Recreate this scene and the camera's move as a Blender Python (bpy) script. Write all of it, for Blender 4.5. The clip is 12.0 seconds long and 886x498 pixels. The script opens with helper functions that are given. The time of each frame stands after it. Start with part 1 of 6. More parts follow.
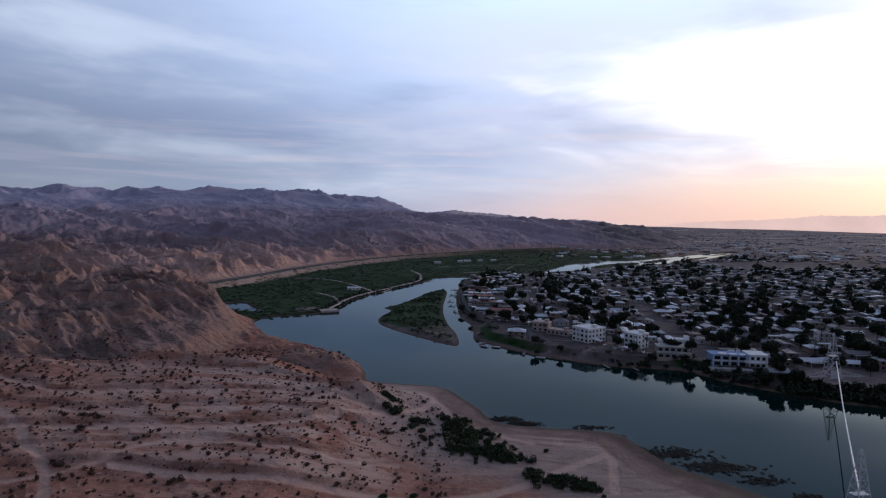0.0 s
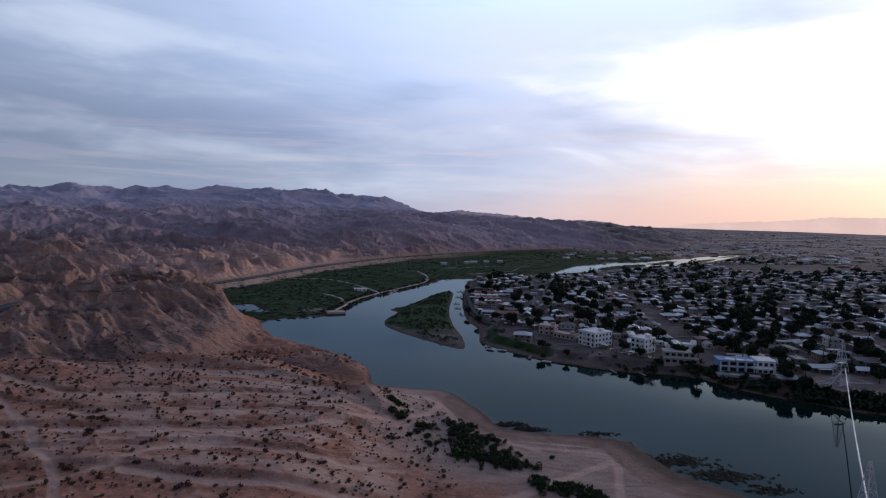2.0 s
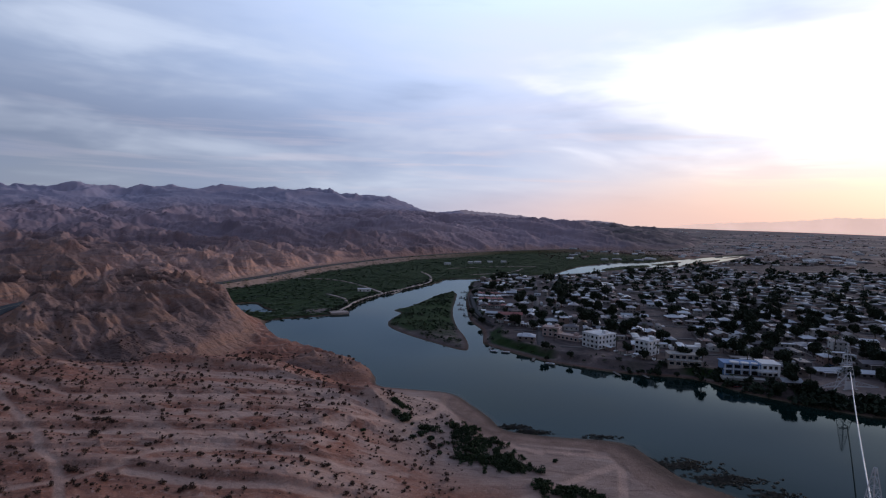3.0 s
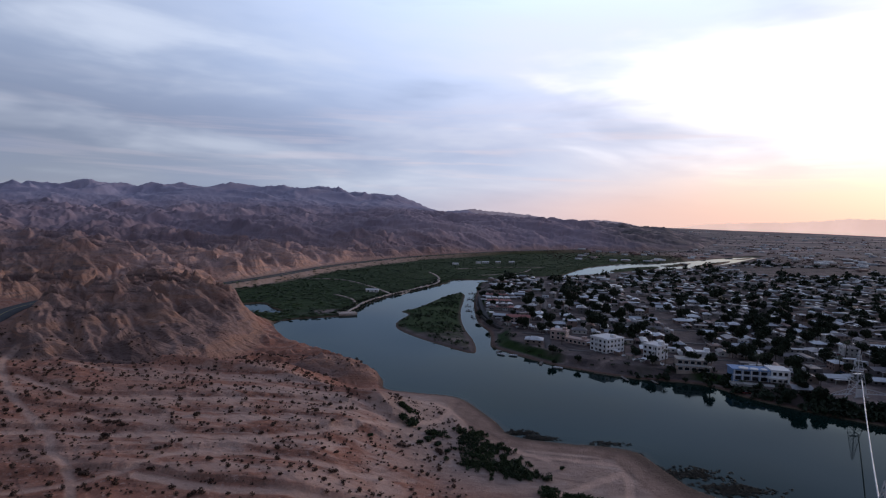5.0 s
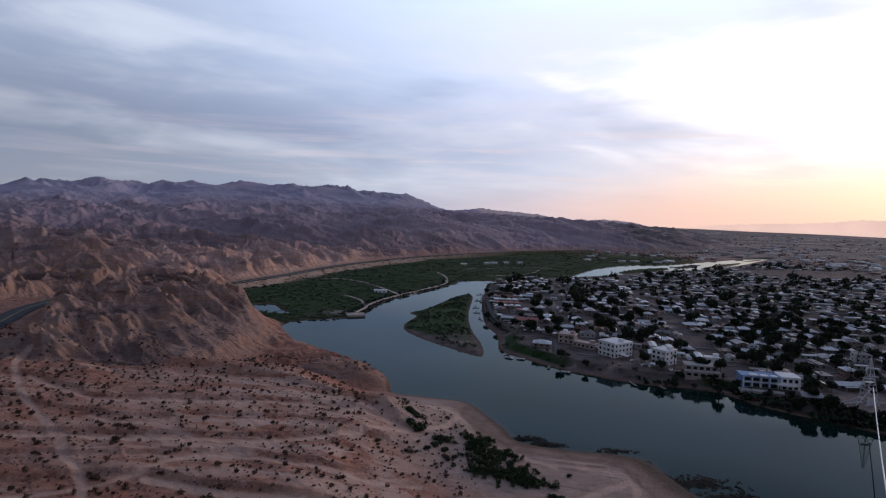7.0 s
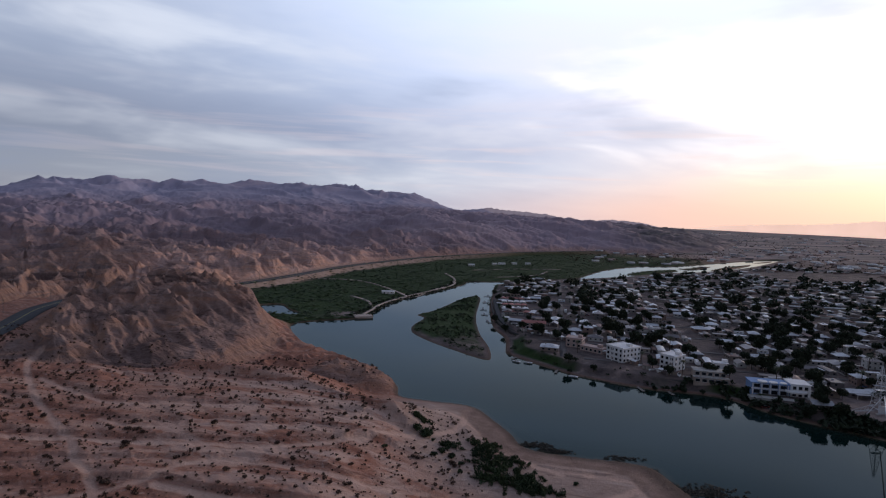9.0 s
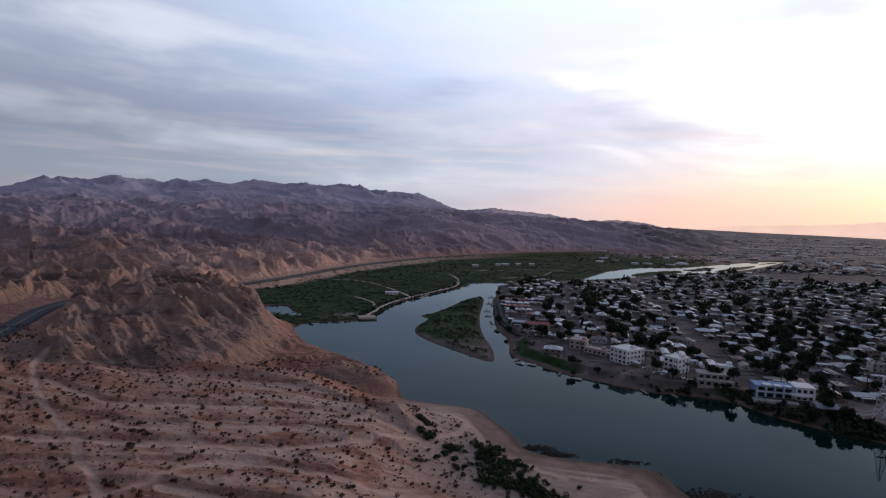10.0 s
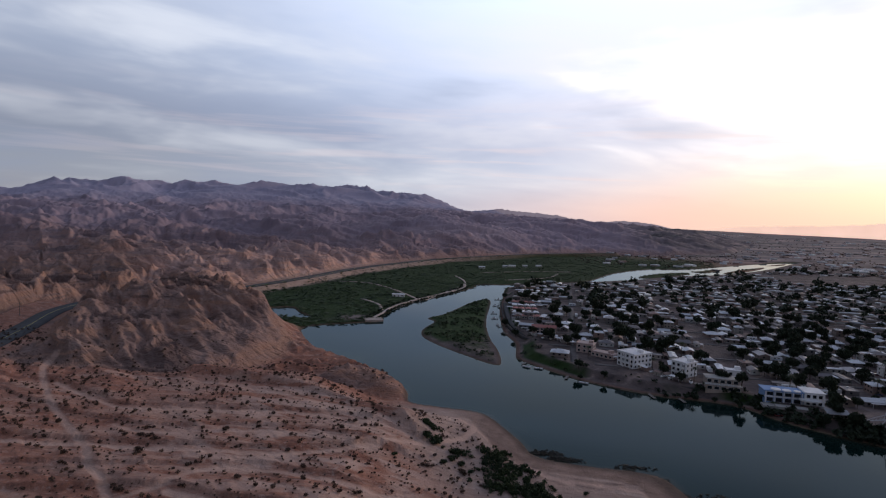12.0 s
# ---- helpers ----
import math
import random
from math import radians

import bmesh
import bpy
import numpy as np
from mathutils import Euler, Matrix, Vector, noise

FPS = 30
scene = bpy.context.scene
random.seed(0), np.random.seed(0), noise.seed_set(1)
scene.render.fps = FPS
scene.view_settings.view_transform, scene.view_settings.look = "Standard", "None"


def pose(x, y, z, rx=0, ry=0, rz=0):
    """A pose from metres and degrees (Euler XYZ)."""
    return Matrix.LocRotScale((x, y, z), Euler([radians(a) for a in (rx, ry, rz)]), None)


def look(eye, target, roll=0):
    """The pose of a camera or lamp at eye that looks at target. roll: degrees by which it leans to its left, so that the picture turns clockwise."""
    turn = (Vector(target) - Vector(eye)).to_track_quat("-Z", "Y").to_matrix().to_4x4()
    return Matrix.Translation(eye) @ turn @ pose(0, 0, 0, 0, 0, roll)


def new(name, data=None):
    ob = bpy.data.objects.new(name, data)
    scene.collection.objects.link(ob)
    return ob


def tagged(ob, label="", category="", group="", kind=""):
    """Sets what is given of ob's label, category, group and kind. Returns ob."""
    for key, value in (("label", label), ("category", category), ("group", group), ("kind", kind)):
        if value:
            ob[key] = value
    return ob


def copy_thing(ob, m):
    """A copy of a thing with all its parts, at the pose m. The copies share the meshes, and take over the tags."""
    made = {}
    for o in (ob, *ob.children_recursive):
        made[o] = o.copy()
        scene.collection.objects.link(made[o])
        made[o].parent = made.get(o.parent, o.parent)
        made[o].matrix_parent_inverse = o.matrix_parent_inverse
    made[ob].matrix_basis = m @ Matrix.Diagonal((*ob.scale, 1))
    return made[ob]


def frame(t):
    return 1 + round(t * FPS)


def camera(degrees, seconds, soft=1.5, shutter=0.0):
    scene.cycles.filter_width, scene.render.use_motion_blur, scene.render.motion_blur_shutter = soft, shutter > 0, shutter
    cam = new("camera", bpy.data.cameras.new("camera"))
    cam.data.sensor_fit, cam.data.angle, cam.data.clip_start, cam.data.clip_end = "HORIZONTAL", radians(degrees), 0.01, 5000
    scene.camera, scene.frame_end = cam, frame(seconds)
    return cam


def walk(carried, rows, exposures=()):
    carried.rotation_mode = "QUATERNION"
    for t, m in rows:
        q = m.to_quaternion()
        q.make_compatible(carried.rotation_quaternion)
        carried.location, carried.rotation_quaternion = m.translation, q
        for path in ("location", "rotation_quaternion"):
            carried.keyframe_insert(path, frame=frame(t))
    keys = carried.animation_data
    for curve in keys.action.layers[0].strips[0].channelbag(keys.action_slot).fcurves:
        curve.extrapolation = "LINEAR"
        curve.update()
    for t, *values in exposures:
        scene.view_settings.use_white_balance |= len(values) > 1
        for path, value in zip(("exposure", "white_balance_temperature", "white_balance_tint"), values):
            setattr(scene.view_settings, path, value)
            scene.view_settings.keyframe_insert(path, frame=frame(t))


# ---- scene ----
# the camera rises on the spot and turns slowly to the left
cam = camera(76.4, 12.0, soft=1.15)
PATH = [
    # seconds, x, y, z, tilt up, lean, turn to the left
    (0.0, 0.316, 0.141, 87.682, -3.051, 0.833, 0.531),
    (1.0, 0.241, 0.121, 88.769, -3.054, 0.966, 0.831),
    (2.0, 0.174, 0.101, 89.964, -3.087, 1.096, 1.177),
    (3.0, 0.115, 0.081, 91.264, -3.145, 1.230, 1.557),
    (4.0, 0.065, 0.060, 92.655, -3.218, 1.369, 1.961),
    (5.0, 0.023, 0.040, 94.120, -3.299, 1.513, 2.378),
    (6.0, -0.011, 0.020, 95.629, -3.382, 1.659, 2.800),
    (7.0, -0.036, -0.000, 97.147, -3.460, 1.803, 3.219),
    (8.0, -0.053, -0.021, 98.628, -3.525, 1.935, 3.630),
    (9.0, -0.061, -0.041, 100.020, -3.572, 2.046, 4.026),
    (10.0, -0.062, -0.061, 101.262, -3.595, 2.122, 4.403),
    (11.0, -0.053, -0.081, 102.284, -3.587, 2.148, 4.758),
    (12.0, -0.037, -0.102, 103.009, -3.544, 2.105, 5.090),
]
walk(cam, [(t, pose(x, y, z, 90 + tilt, 0, turn) @ pose(0, 0, 0, 0, 0, lean)) for t, x, y, z, tilt, lean, turn in PATH],
     exposures=[(0.0, 0.0, 6280.0, 11.0), (6.0, 0.09, 6650.0, 11.5), (12.0, 0.2, 7150.0, 11.5)])


# ---------------------------------------------------------------- light
SUN_AZ, SUN_EL = 52.0, 10.0        # degrees, clockwise from straight ahead; above the horizon


class Graph:
    """Short calls to build a node tree."""

    def __init__(self, tree):
        self.tree = tree
        tree.nodes.clear()

    def node(self, kind, ins=None, **props):
        n = self.tree.nodes.new(kind)
        for k, v in props.items():
            setattr(n, k, v)
        for k, v in (ins or {}).items():
            self.put(n, k, v)
        return n

    def put(self, n, key, v):
        sock = n.inputs[key]
        if isinstance(v, bpy.types.Node):
            v = v.outputs[0]
        if isinstance(v, bpy.types.NodeSocket):
            self.tree.links.new(v, sock)
        elif isinstance(v, tuple) and len(v) == 3 and sock.type == "RGBA":
            sock.default_value = (*v, 1)
        else:
            sock.default_value = v

    def math(self, op, a, b=0.0, c=0.0, clamp=False):
        return self.node("ShaderNodeMath", {0: a, 1: b, 2: c}, operation=op, use_clamp=clamp).outputs[0]

    def mix(self, f, a, b, blend="MIX"):
        return self.node("ShaderNodeMix", {0: f, 6: a, 7: b}, data_type="RGBA", blend_type=blend).outputs[2]

    def ramp(self, v, stops, smooth=True):
        n = self.node("ShaderNodeValToRGB", {0: v})
        e = n.color_ramp.elements
        while len(e) < len(stops):
            e.new(0.5)
        for el, (p, c) in zip(e, stops):
            el.position = p
            el.color = (*c, 1) if isinstance(c, tuple) else (c, c, c, 1)
        n.color_ramp.interpolation = "EASE" if smooth else "LINEAR"
        return n.outputs[0]

    def span(self, v, a, b, lo=0.0, hi=1.0):
        return self.node("ShaderNodeMapRange", {0: v, 1: a, 2: b, 3: lo, 4: hi}, interpolation_type="SMOOTHSTEP").outputs[0]

    def noise(self, vec, scale, detail=4.0, rough=0.55, dist=0.0):
        return self.node("ShaderNodeTexNoise", {"Vector": vec, "Scale": scale, "Detail": detail, "Roughness": rough, "Distortion": dist}).outputs[0]

    def dot(self, vec, d):
        return self.node("ShaderNodeVectorMath", {0: vec, 1: d}, operation="DOT_PRODUCT").outputs[1]


def direction(az, el):
    a, e = radians(az), radians(el)
    return (math.sin(a) * math.cos(e), math.cos(a) * math.cos(e), math.sin(e))


def make_world():
    world = bpy.data.worlds.new("evening_sky")
    scene.world = world
    world.use_nodes = True
    g = Graph(world.node_tree)
    way = g.node("ShaderNodeTexCoord").outputs["Generated"]
    xyz = g.node("ShaderNodeSeparateXYZ", {0: way})
    z = g.math("MAXIMUM", xyz.outputs[2], 0.0)
    clear = g.node("ShaderNodeTexSky", sky_type="NISHITA", sun_disc=False, sun_elevation=radians(SUN_EL), sun_rotation=radians(SUN_AZ),
                   air_density=1.0, dust_density=2.0, ozone_density=1.5)
    bearing = g.math("MULTIPLY", g.math("ARCTAN2", xyz.outputs[0], xyz.outputs[1]), 180 / math.pi)
    height = g.math("MULTIPLY", g.math("ARCSINE", xyz.outputs[2]), 180 / math.pi)
    # cloud sheets, laid out on a flat layer overhead
    lift = g.math("ADD", z, 0.20)
    flat = g.node("ShaderNodeCombineXYZ", {0: g.math("DIVIDE", xyz.outputs[0], lift), 1: g.math("DIVIDE", xyz.outputs[1], lift), 2: 0.0})
    turned = g.node("ShaderNodeMapping", {"Vector": flat, "Rotation": (0, 0, radians(-12)), "Scale": (0.75, 1.0, 1.0), "Location": (0.4, 0.7, 0.0)})
    big = g.noise(turned, 1.25, 4.0, 0.5, 0.35)
    lanes = g.node("ShaderNodeCombineXYZ", {0: g.math("MULTIPLY", bearing, 0.030), 1: g.math("ADD", g.math("MULTIPLY", height, 0.14), g.math("MULTIPLY", bearing, 0.004)), 2: 3.7})
    fine = g.noise(lanes, 1.5, 4.0, 0.52, 0.25)
    sheet = g.math("ADD", g.math("MULTIPLY", big, 0.42), g.math("MULTIPLY", fine, 0.58))
    # overcast veil: dull blue away from the sun, paler higher up in front, dark behind and overhead
    tall = g.math("DIVIDE", g.math("MAXIMUM", height, 0.0), 90.0)
    veil = g.ramp(tall, [(0.0, (0.36, 0.39, 0.50)), (0.03, (0.34, 0.40, 0.54)), (0.085, (0.27, 0.33, 0.50)), (0.15, (0.42, 0.52, 0.75)),
                         (0.23, (0.56, 0.68, 0.95)), (0.29, (0.24, 0.33, 0.52)), (0.45, (0.19, 0.26, 0.44)), (0.62, (0.17, 0.22, 0.36)), (1.0, (0.16, 0.20, 0.32))], smooth=False)
    side = g.span(bearing, -46.0, 16.0, 0.68, 1.40)
    behind = g.span(xyz.outputs[1], -0.25, 0.55, 0.36, 1.0)
    shade = g.math("MULTIPLY", side, behind)
    veil = g.node("ShaderNodeVectorMath", {0: veil, 3: shade}, operation="SCALE").outputs[0]
    sky = g.mix(g.math("MULTIPLY", g.math("MULTIPLY", g.span(sheet, 0.47, 0.66), behind), 0.42), veil, (0.72, 0.78, 0.90))
    sky = g.mix(g.math("MULTIPLY", g.span(sheet, 0.50, 0.33), 0.42), sky, (0.20, 0.26, 0.42))
    # a soft pale bank of cloud high on the dull side
    pu = g.math("DIVIDE", g.math("ADD", bearing, 32.0), 9.0)
    pv = g.math("DIVIDE", g.math("SUBTRACT", height, 14.5), 2.4)
    puff = g.math("ADD", g.math("SQRT", g.math("ADD", g.math("MULTIPLY", pu, pu), g.math("MULTIPLY", pv, pv))), g.math("MULTIPLY", g.math("SUBTRACT", g.noise(lanes, 2.6, 4.0, 0.5, 0.3), 0.5), 3.4))
    sky = g.mix(g.span(puff, 1.6, 0.1, 0.0, 0.5), sky, (0.74, 0.82, 0.97))
    # the lit side: pale and far brighter than the rest
    du = g.math("DIVIDE", g.math("SUBTRACT", bearing, 46.0), 31.0)
    dv = g.math("DIVIDE", g.math("SUBTRACT", height, 11.0), 6.7)
    out = g.math("SQRT", g.math("ADD", g.math("MULTIPLY", du, du), g.math("MULTIPLY", dv, dv)))
    ragged = g.math("SUBTRACT", out, g.math("MULTIPLY", g.math("SUBTRACT", sheet, 0.5), 1.7))
    halo = g.math("MULTIPLY", g.span(ragged, 2.1, 0.8), g.span(height, 29.0, 19.0))
    sky = g.mix(g.math("MULTIPLY", halo, 0.52), sky, (0.82, 0.80, 0.90))
    sky = g.mix(g.span(ragged, 1.30, 0.30), sky, (2.3, 2.17, 2.08))
    # warm band low over the horizon on that side
    low = g.math("MULTIPLY", g.span(height, 8.0, 2.5), g.span(bearing, 4.0, 34.0))
    streak = g.math("ADD", 0.62, g.math("MULTIPLY", fine, 0.6))
    sky = g.mix(g.math("MULTIPLY", low, streak, clamp=True), sky, (1.02, 0.74, 0.60))
    drawn = g.node("ShaderNodeCombineXYZ", {0: g.math("MULTIPLY", bearing, 0.035), 1: g.math("MULTIPLY", height, 0.55), 2: 0.0})
    wisps = g.math("MULTIPLY", g.span(g.noise(drawn, 1.3, 4.0, 0.55, 0.4), 0.50, 0.66), g.math("MULTIPLY", g.span(height, 1.5, 4.0), g.span(height, 13.0, 6.0)))
    sky = g.mix(g.math("MULTIPLY", wisps, g.span(bearing, -45.0, 15.0, 0.10, 0.5)), sky, (0.72, 0.62, 0.68))
    rim = g.math("MULTIPLY", g.span(height, 5.0, 0.3), g.span(bearing, -12.0, 22.0))
    sky = g.mix(g.math("MULTIPLY", rim, 0.8), sky, (0.80, 0.53, 0.48))
    a = g.node("ShaderNodeBackground", {0: sky, 1: 1.0})
    b = g.node("ShaderNodeBackground", {0: clear, 1: 0.012})
    total = g.node("ShaderNodeAddShader", {0: a, 1: b})
    g.node("ShaderNodeOutputWorld", {0: total})


make_world()
sun = new("sun", bpy.data.lights.new("sun", "SUN"))
sun.data.energy, sun.data.angle, sun.data.color = 0.6, radians(18), (1.0, 0.80, 0.66)
sun.matrix_world = look(direction(SUN_AZ, SUN_EL), (0, 0, 0))


# ---------------------------------------------------------------- surfaces
def material(name):
    m = bpy.data.materials.new(name)
    m.use_nodes = True
    return m, Graph(m.node_tree)


def finish(g, colour, rough=0.9, bump=None, strength=0.4, distance=0.1, metal=0.0, spec=0.3):
    ins = {"Base Color": colour, "Roughness": rough, "Metallic": metal, "Specular IOR Level": spec}
    if bump is not None:
        ins["Normal"] = g.node("ShaderNodeBump", {"Strength": strength, "Distance": distance, "Height": bump}).outputs[0]
    g.node("ShaderNodeOutputMaterial", {0: g.node("ShaderNodeBsdfPrincipled", ins)})


def ground_material():
    m, g = material("ground")
    at = g.node("ShaderNodeNewGeometry").outputs["Position"]

    def mask(name):
        return g.node("ShaderNodeAttribute", attribute_name=name).outputs["Fac"]
    broad = g.noise(at, 0.02, 5.0, 0.6)
    mid = g.noise(at, 0.11, 6.0, 0.65)
    grain = g.noise(at, 0.9, 6.0, 0.7)
    # desert pavement: pinkish tan with paler washes
    desert = g.ramp(mid, [(0.30, (0.22, 0.092, 0.066)), (0.52, (0.355, 0.157, 0.108)), (0.72, (0.46, 0.235, 0.172))])
    bands = g.noise(g.node("ShaderNodeMapping", {"Vector": at, "Scale": (0.22, 1.0, 1.0), "Rotation": (0, 0, radians(7))}), 0.085, 6.0, 0.6, 0.4)
    desert = g.mix(g.math("MULTIPLY", g.span(bands, 0.50, 0.68), 0.75), desert, (0.50, 0.305, 0.235))
    desert = g.mix(g.math("MULTIPLY", g.span(bands, 0.46, 0.33), 0.7), desert, (0.21, 0.12, 0.095))
    pebbles = g.noise(at, 0.42, 8.0, 0.75)
    desert = g.mix(g.math("MULTIPLY", g.span(pebbles, 0.52, 0.66), 0.75), desert, (0.15, 0.085, 0.072))
    desert = g.mix(g.math("MULTIPLY", g.span(pebbles, 0.46, 0.34), 0.5), desert, (0.56, 0.41, 0.36))
    # badland clay: grey tan with orange beds
    beds = g.noise(g.node("ShaderNodeMapping", {"Vector": at, "Scale": (0.012, 0.012, 0.10)}), 1.0, 5.0, 0.6, 0.5)
    clay = g.ramp(beds, [(0.34, (0.135, 0.083, 0.073)), (0.45, (0.275, 0.172, 0.145)), (0.55, (0.335, 0.188, 0.137)), (0.64, (0.208, 0.132, 0.114)), (0.75, (0.34, 0.235, 0.202))])
    clay = g.mix(g.math("MULTIPLY", g.span(broad, 0.54, 0.68), 0.6), clay, (0.325, 0.17, 0.125))
    clay = g.mix(g.math("MULTIPLY", g.span(grain, 0.40, 0.75), 0.45), clay, (0.14, 0.105, 0.10))
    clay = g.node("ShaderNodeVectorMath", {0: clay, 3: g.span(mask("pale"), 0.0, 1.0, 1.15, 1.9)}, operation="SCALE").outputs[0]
    clay = g.mix(g.math("MULTIPLY", mask("cut"), 0.8), clay, (0.42, 0.235, 0.165))
    coarse = g.noise(at, 0.006, 6.0, 0.55)
    # rock of far hills and mountains, with the purple-blue of distant haze painted in
    hazed_rock = g.ramp(coarse, [(0.3, (0.22, 0.165, 0.20)), (0.5, (0.32, 0.24, 0.28)), (0.7, (0.42, 0.31, 0.335))])
    hazed_ranges = g.ramp(coarse, [(0.3, (0.32, 0.29, 0.385)), (0.7, (0.39, 0.345, 0.435))])
    meadow = g.ramp(mid, [(0.30, (0.014, 0.032, 0.010)), (0.55, (0.028, 0.052, 0.016)), (0.78, (0.085, 0.085, 0.045))])
    yard = g.ramp(g.noise(at, 0.05, 6.0, 0.7), [(0.32, (0.058, 0.047, 0.048)), (0.52, (0.135, 0.104, 0.10)), (0.70, (0.30, 0.225, 0.205))])
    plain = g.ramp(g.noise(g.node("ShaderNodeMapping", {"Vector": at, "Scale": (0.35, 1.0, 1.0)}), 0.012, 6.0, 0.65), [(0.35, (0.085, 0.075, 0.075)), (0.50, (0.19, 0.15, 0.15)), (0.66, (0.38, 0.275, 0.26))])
    sand = g.ramp(g.noise(g.node("ShaderNodeMapping", {"Vector": at, "Rotation": (0, 0, radians(-40)), "Scale": (0.3, 1.0, 1.0)}), 0.22, 6.0, 0.65, 0.8), [(0.32, (0.25, 0.165, 0.138)), (0.5, (0.37, 0.255, 0.215)), (0.7, (0.46, 0.335, 0.285))])
    flats = g.noise(g.node("ShaderNodeMapping", {"Vector": at, "Scale": (0.3, 1.0, 1.0), "Rotation": (0, 0, radians(9))}), 0.13, 5.0, 0.6, 0.5)
    desert = g.mix(g.math("MULTIPLY", mask("wash"), g.span(flats, 0.40, 0.58, 0.0, 0.85)), desert, (0.54, 0.365, 0.30))
    ruts = g.noise(g.node("ShaderNodeMapping", {"Vector": at, "Scale": (0.12, 1.0, 1.0), "Rotation": (0, 0, radians(5))}), 0.55, 5.0, 0.65, 0.7)
    desert = g.mix(g.math("MULTIPLY", g.span(ruts, 0.55, 0.68), 0.5), desert, (0.15, 0.080, 0.066))
    clumps = g.noise(at, 1.6, 3.0, 0.7)
    desert = g.mix(g.math("MULTIPLY", g.span(clumps, 0.60, 0.70), 0.55), desert, (0.10, 0.060, 0.050))
    desert = g.mix(mask("beach"), desert, sand)
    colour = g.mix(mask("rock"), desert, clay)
    colour = g.mix(mask("far"), colour, hazed_rock)
    colour = g.mix(g.math("MULTIPLY", mask("basalt"), g.span(coarse, 0.36, 0.52)), colour, (0.15, 0.105, 0.125))
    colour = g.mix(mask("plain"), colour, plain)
    colour = g.mix(mask("ranges"), colour, hazed_ranges)
    colour = g.mix(mask("town"), colour, yard)
    colour = g.mix(mask("lot"), colour, g.ramp(mid, [(0.3, (0.15, 0.115, 0.11)), (0.7, (0.26, 0.20, 0.185))]))
    colour = g.mix(mask("veg"), colour, meadow)
    colour = g.mix(g.math("MULTIPLY", mask("bench"), g.span(mid, 0.30, 0.60, 0.45, 0.95)), colour, (0.40, 0.285, 0.24))
    colour = g.mix(mask("mud"), colour, (0.22, 0.175, 0.165))
    colour = g.mix(g.math("MULTIPLY", mask("track"), g.span(grain, 0.85, 0.35, 0.5, 1.0)), colour, (0.58, 0.385, 0.31))
    colour = g.mix(g.math("MULTIPLY", mask("flat"), 0.85), colour, g.ramp(mid, [(0.3, (0.17, 0.105, 0.085)), (0.7, (0.30, 0.20, 0.165))]))
    colour = g.mix(g.math("MULTIPLY", mask("damp"), 0.88), colour, (0.085, 0.060, 0.050))
    depth = mask("depth")
    bed = g.ramp(depth, [(0.0, (0.15, 0.105, 0.075)), (0.06, (0.085, 0.080, 0.055)), (0.22, (0.014, 0.040, 0.032)), (1.0, (0.003, 0.018, 0.020))])
    weeds = g.math("MULTIPLY", g.span(g.noise(at, 0.09, 4.0, 0.6), 0.52, 0.60), g.span(depth, 0.25, 0.05))
    bed = g.mix(g.math("MULTIPLY", weeds, 0.75), bed, (0.018, 0.022, 0.014))
    colour = g.mix(g.math("GREATER_THAN", depth, 0.001), colour, bed)
    worn = g.noise(g.node("ShaderNodeMapping", {"Vector": at, "Rotation": (0, 0, radians(34)), "Scale": (0.6, 1.0, 0.5)}), 0.075, 6.0, 0.6, 0.6)
    rills = g.math("MULTIPLY", g.math("ABSOLUTE", g.math("SUBTRACT", worn, 0.5)), g.math("MULTIPLY", mask("rock"), -16.0))
    near = g.math("SUBTRACT", 1.0, g.math("MAXIMUM", mask("far"), mask("plain")), clamp=True)
    finish(g, colour, 0.95, g.math("ADD", rills, g.math("ADD", g.math("MULTIPLY", pebbles, 0.9), g.math("MULTIPLY", mid, 1.2))), g.math("MULTIPLY", near, 0.85), 0.9, spec=0.1)
    return m


def water_material():
    m, g = material("river_water")
    at = g.node("ShaderNodeNewGeometry").outputs["Position"]
    patches = g.span(g.noise(at, 0.012, 3.0, 0.5), 0.35, 0.7)
    depth = g.node("ShaderNodeAttribute", attribute_name="depth").outputs["Fac"]
    silt = g.math("ADD", depth, g.math("MULTIPLY", g.math("SUBTRACT", g.noise(at, 0.05, 4.0, 0.6), 0.5), 0.16))
    body = g.ramp(silt, [(0.0, (0.075, 0.055, 0.042)), (0.05, (0.036, 0.036, 0.026)), (0.14, (0.008, 0.018, 0.015)), (0.5, (0.003, 0.012, 0.011)), (1.0, (0.002, 0.009, 0.009))])
    fres = g.node("ShaderNodeFresnel", {"IOR": 1.115}).outputs[0]
    gloss = g.node("ShaderNodeBsdfGlossy", {"Color": (0.70, 0.86, 0.94), "Roughness": g.math("ADD", 0.025, g.math("MULTIPLY", patches, 0.06))})
    g.node("ShaderNodeOutputMaterial", {0: g.node("ShaderNodeMixShader", {0: fres, 1: g.node("ShaderNodeBsdfDiffuse", {0: body}), 2: gloss})})
    return m


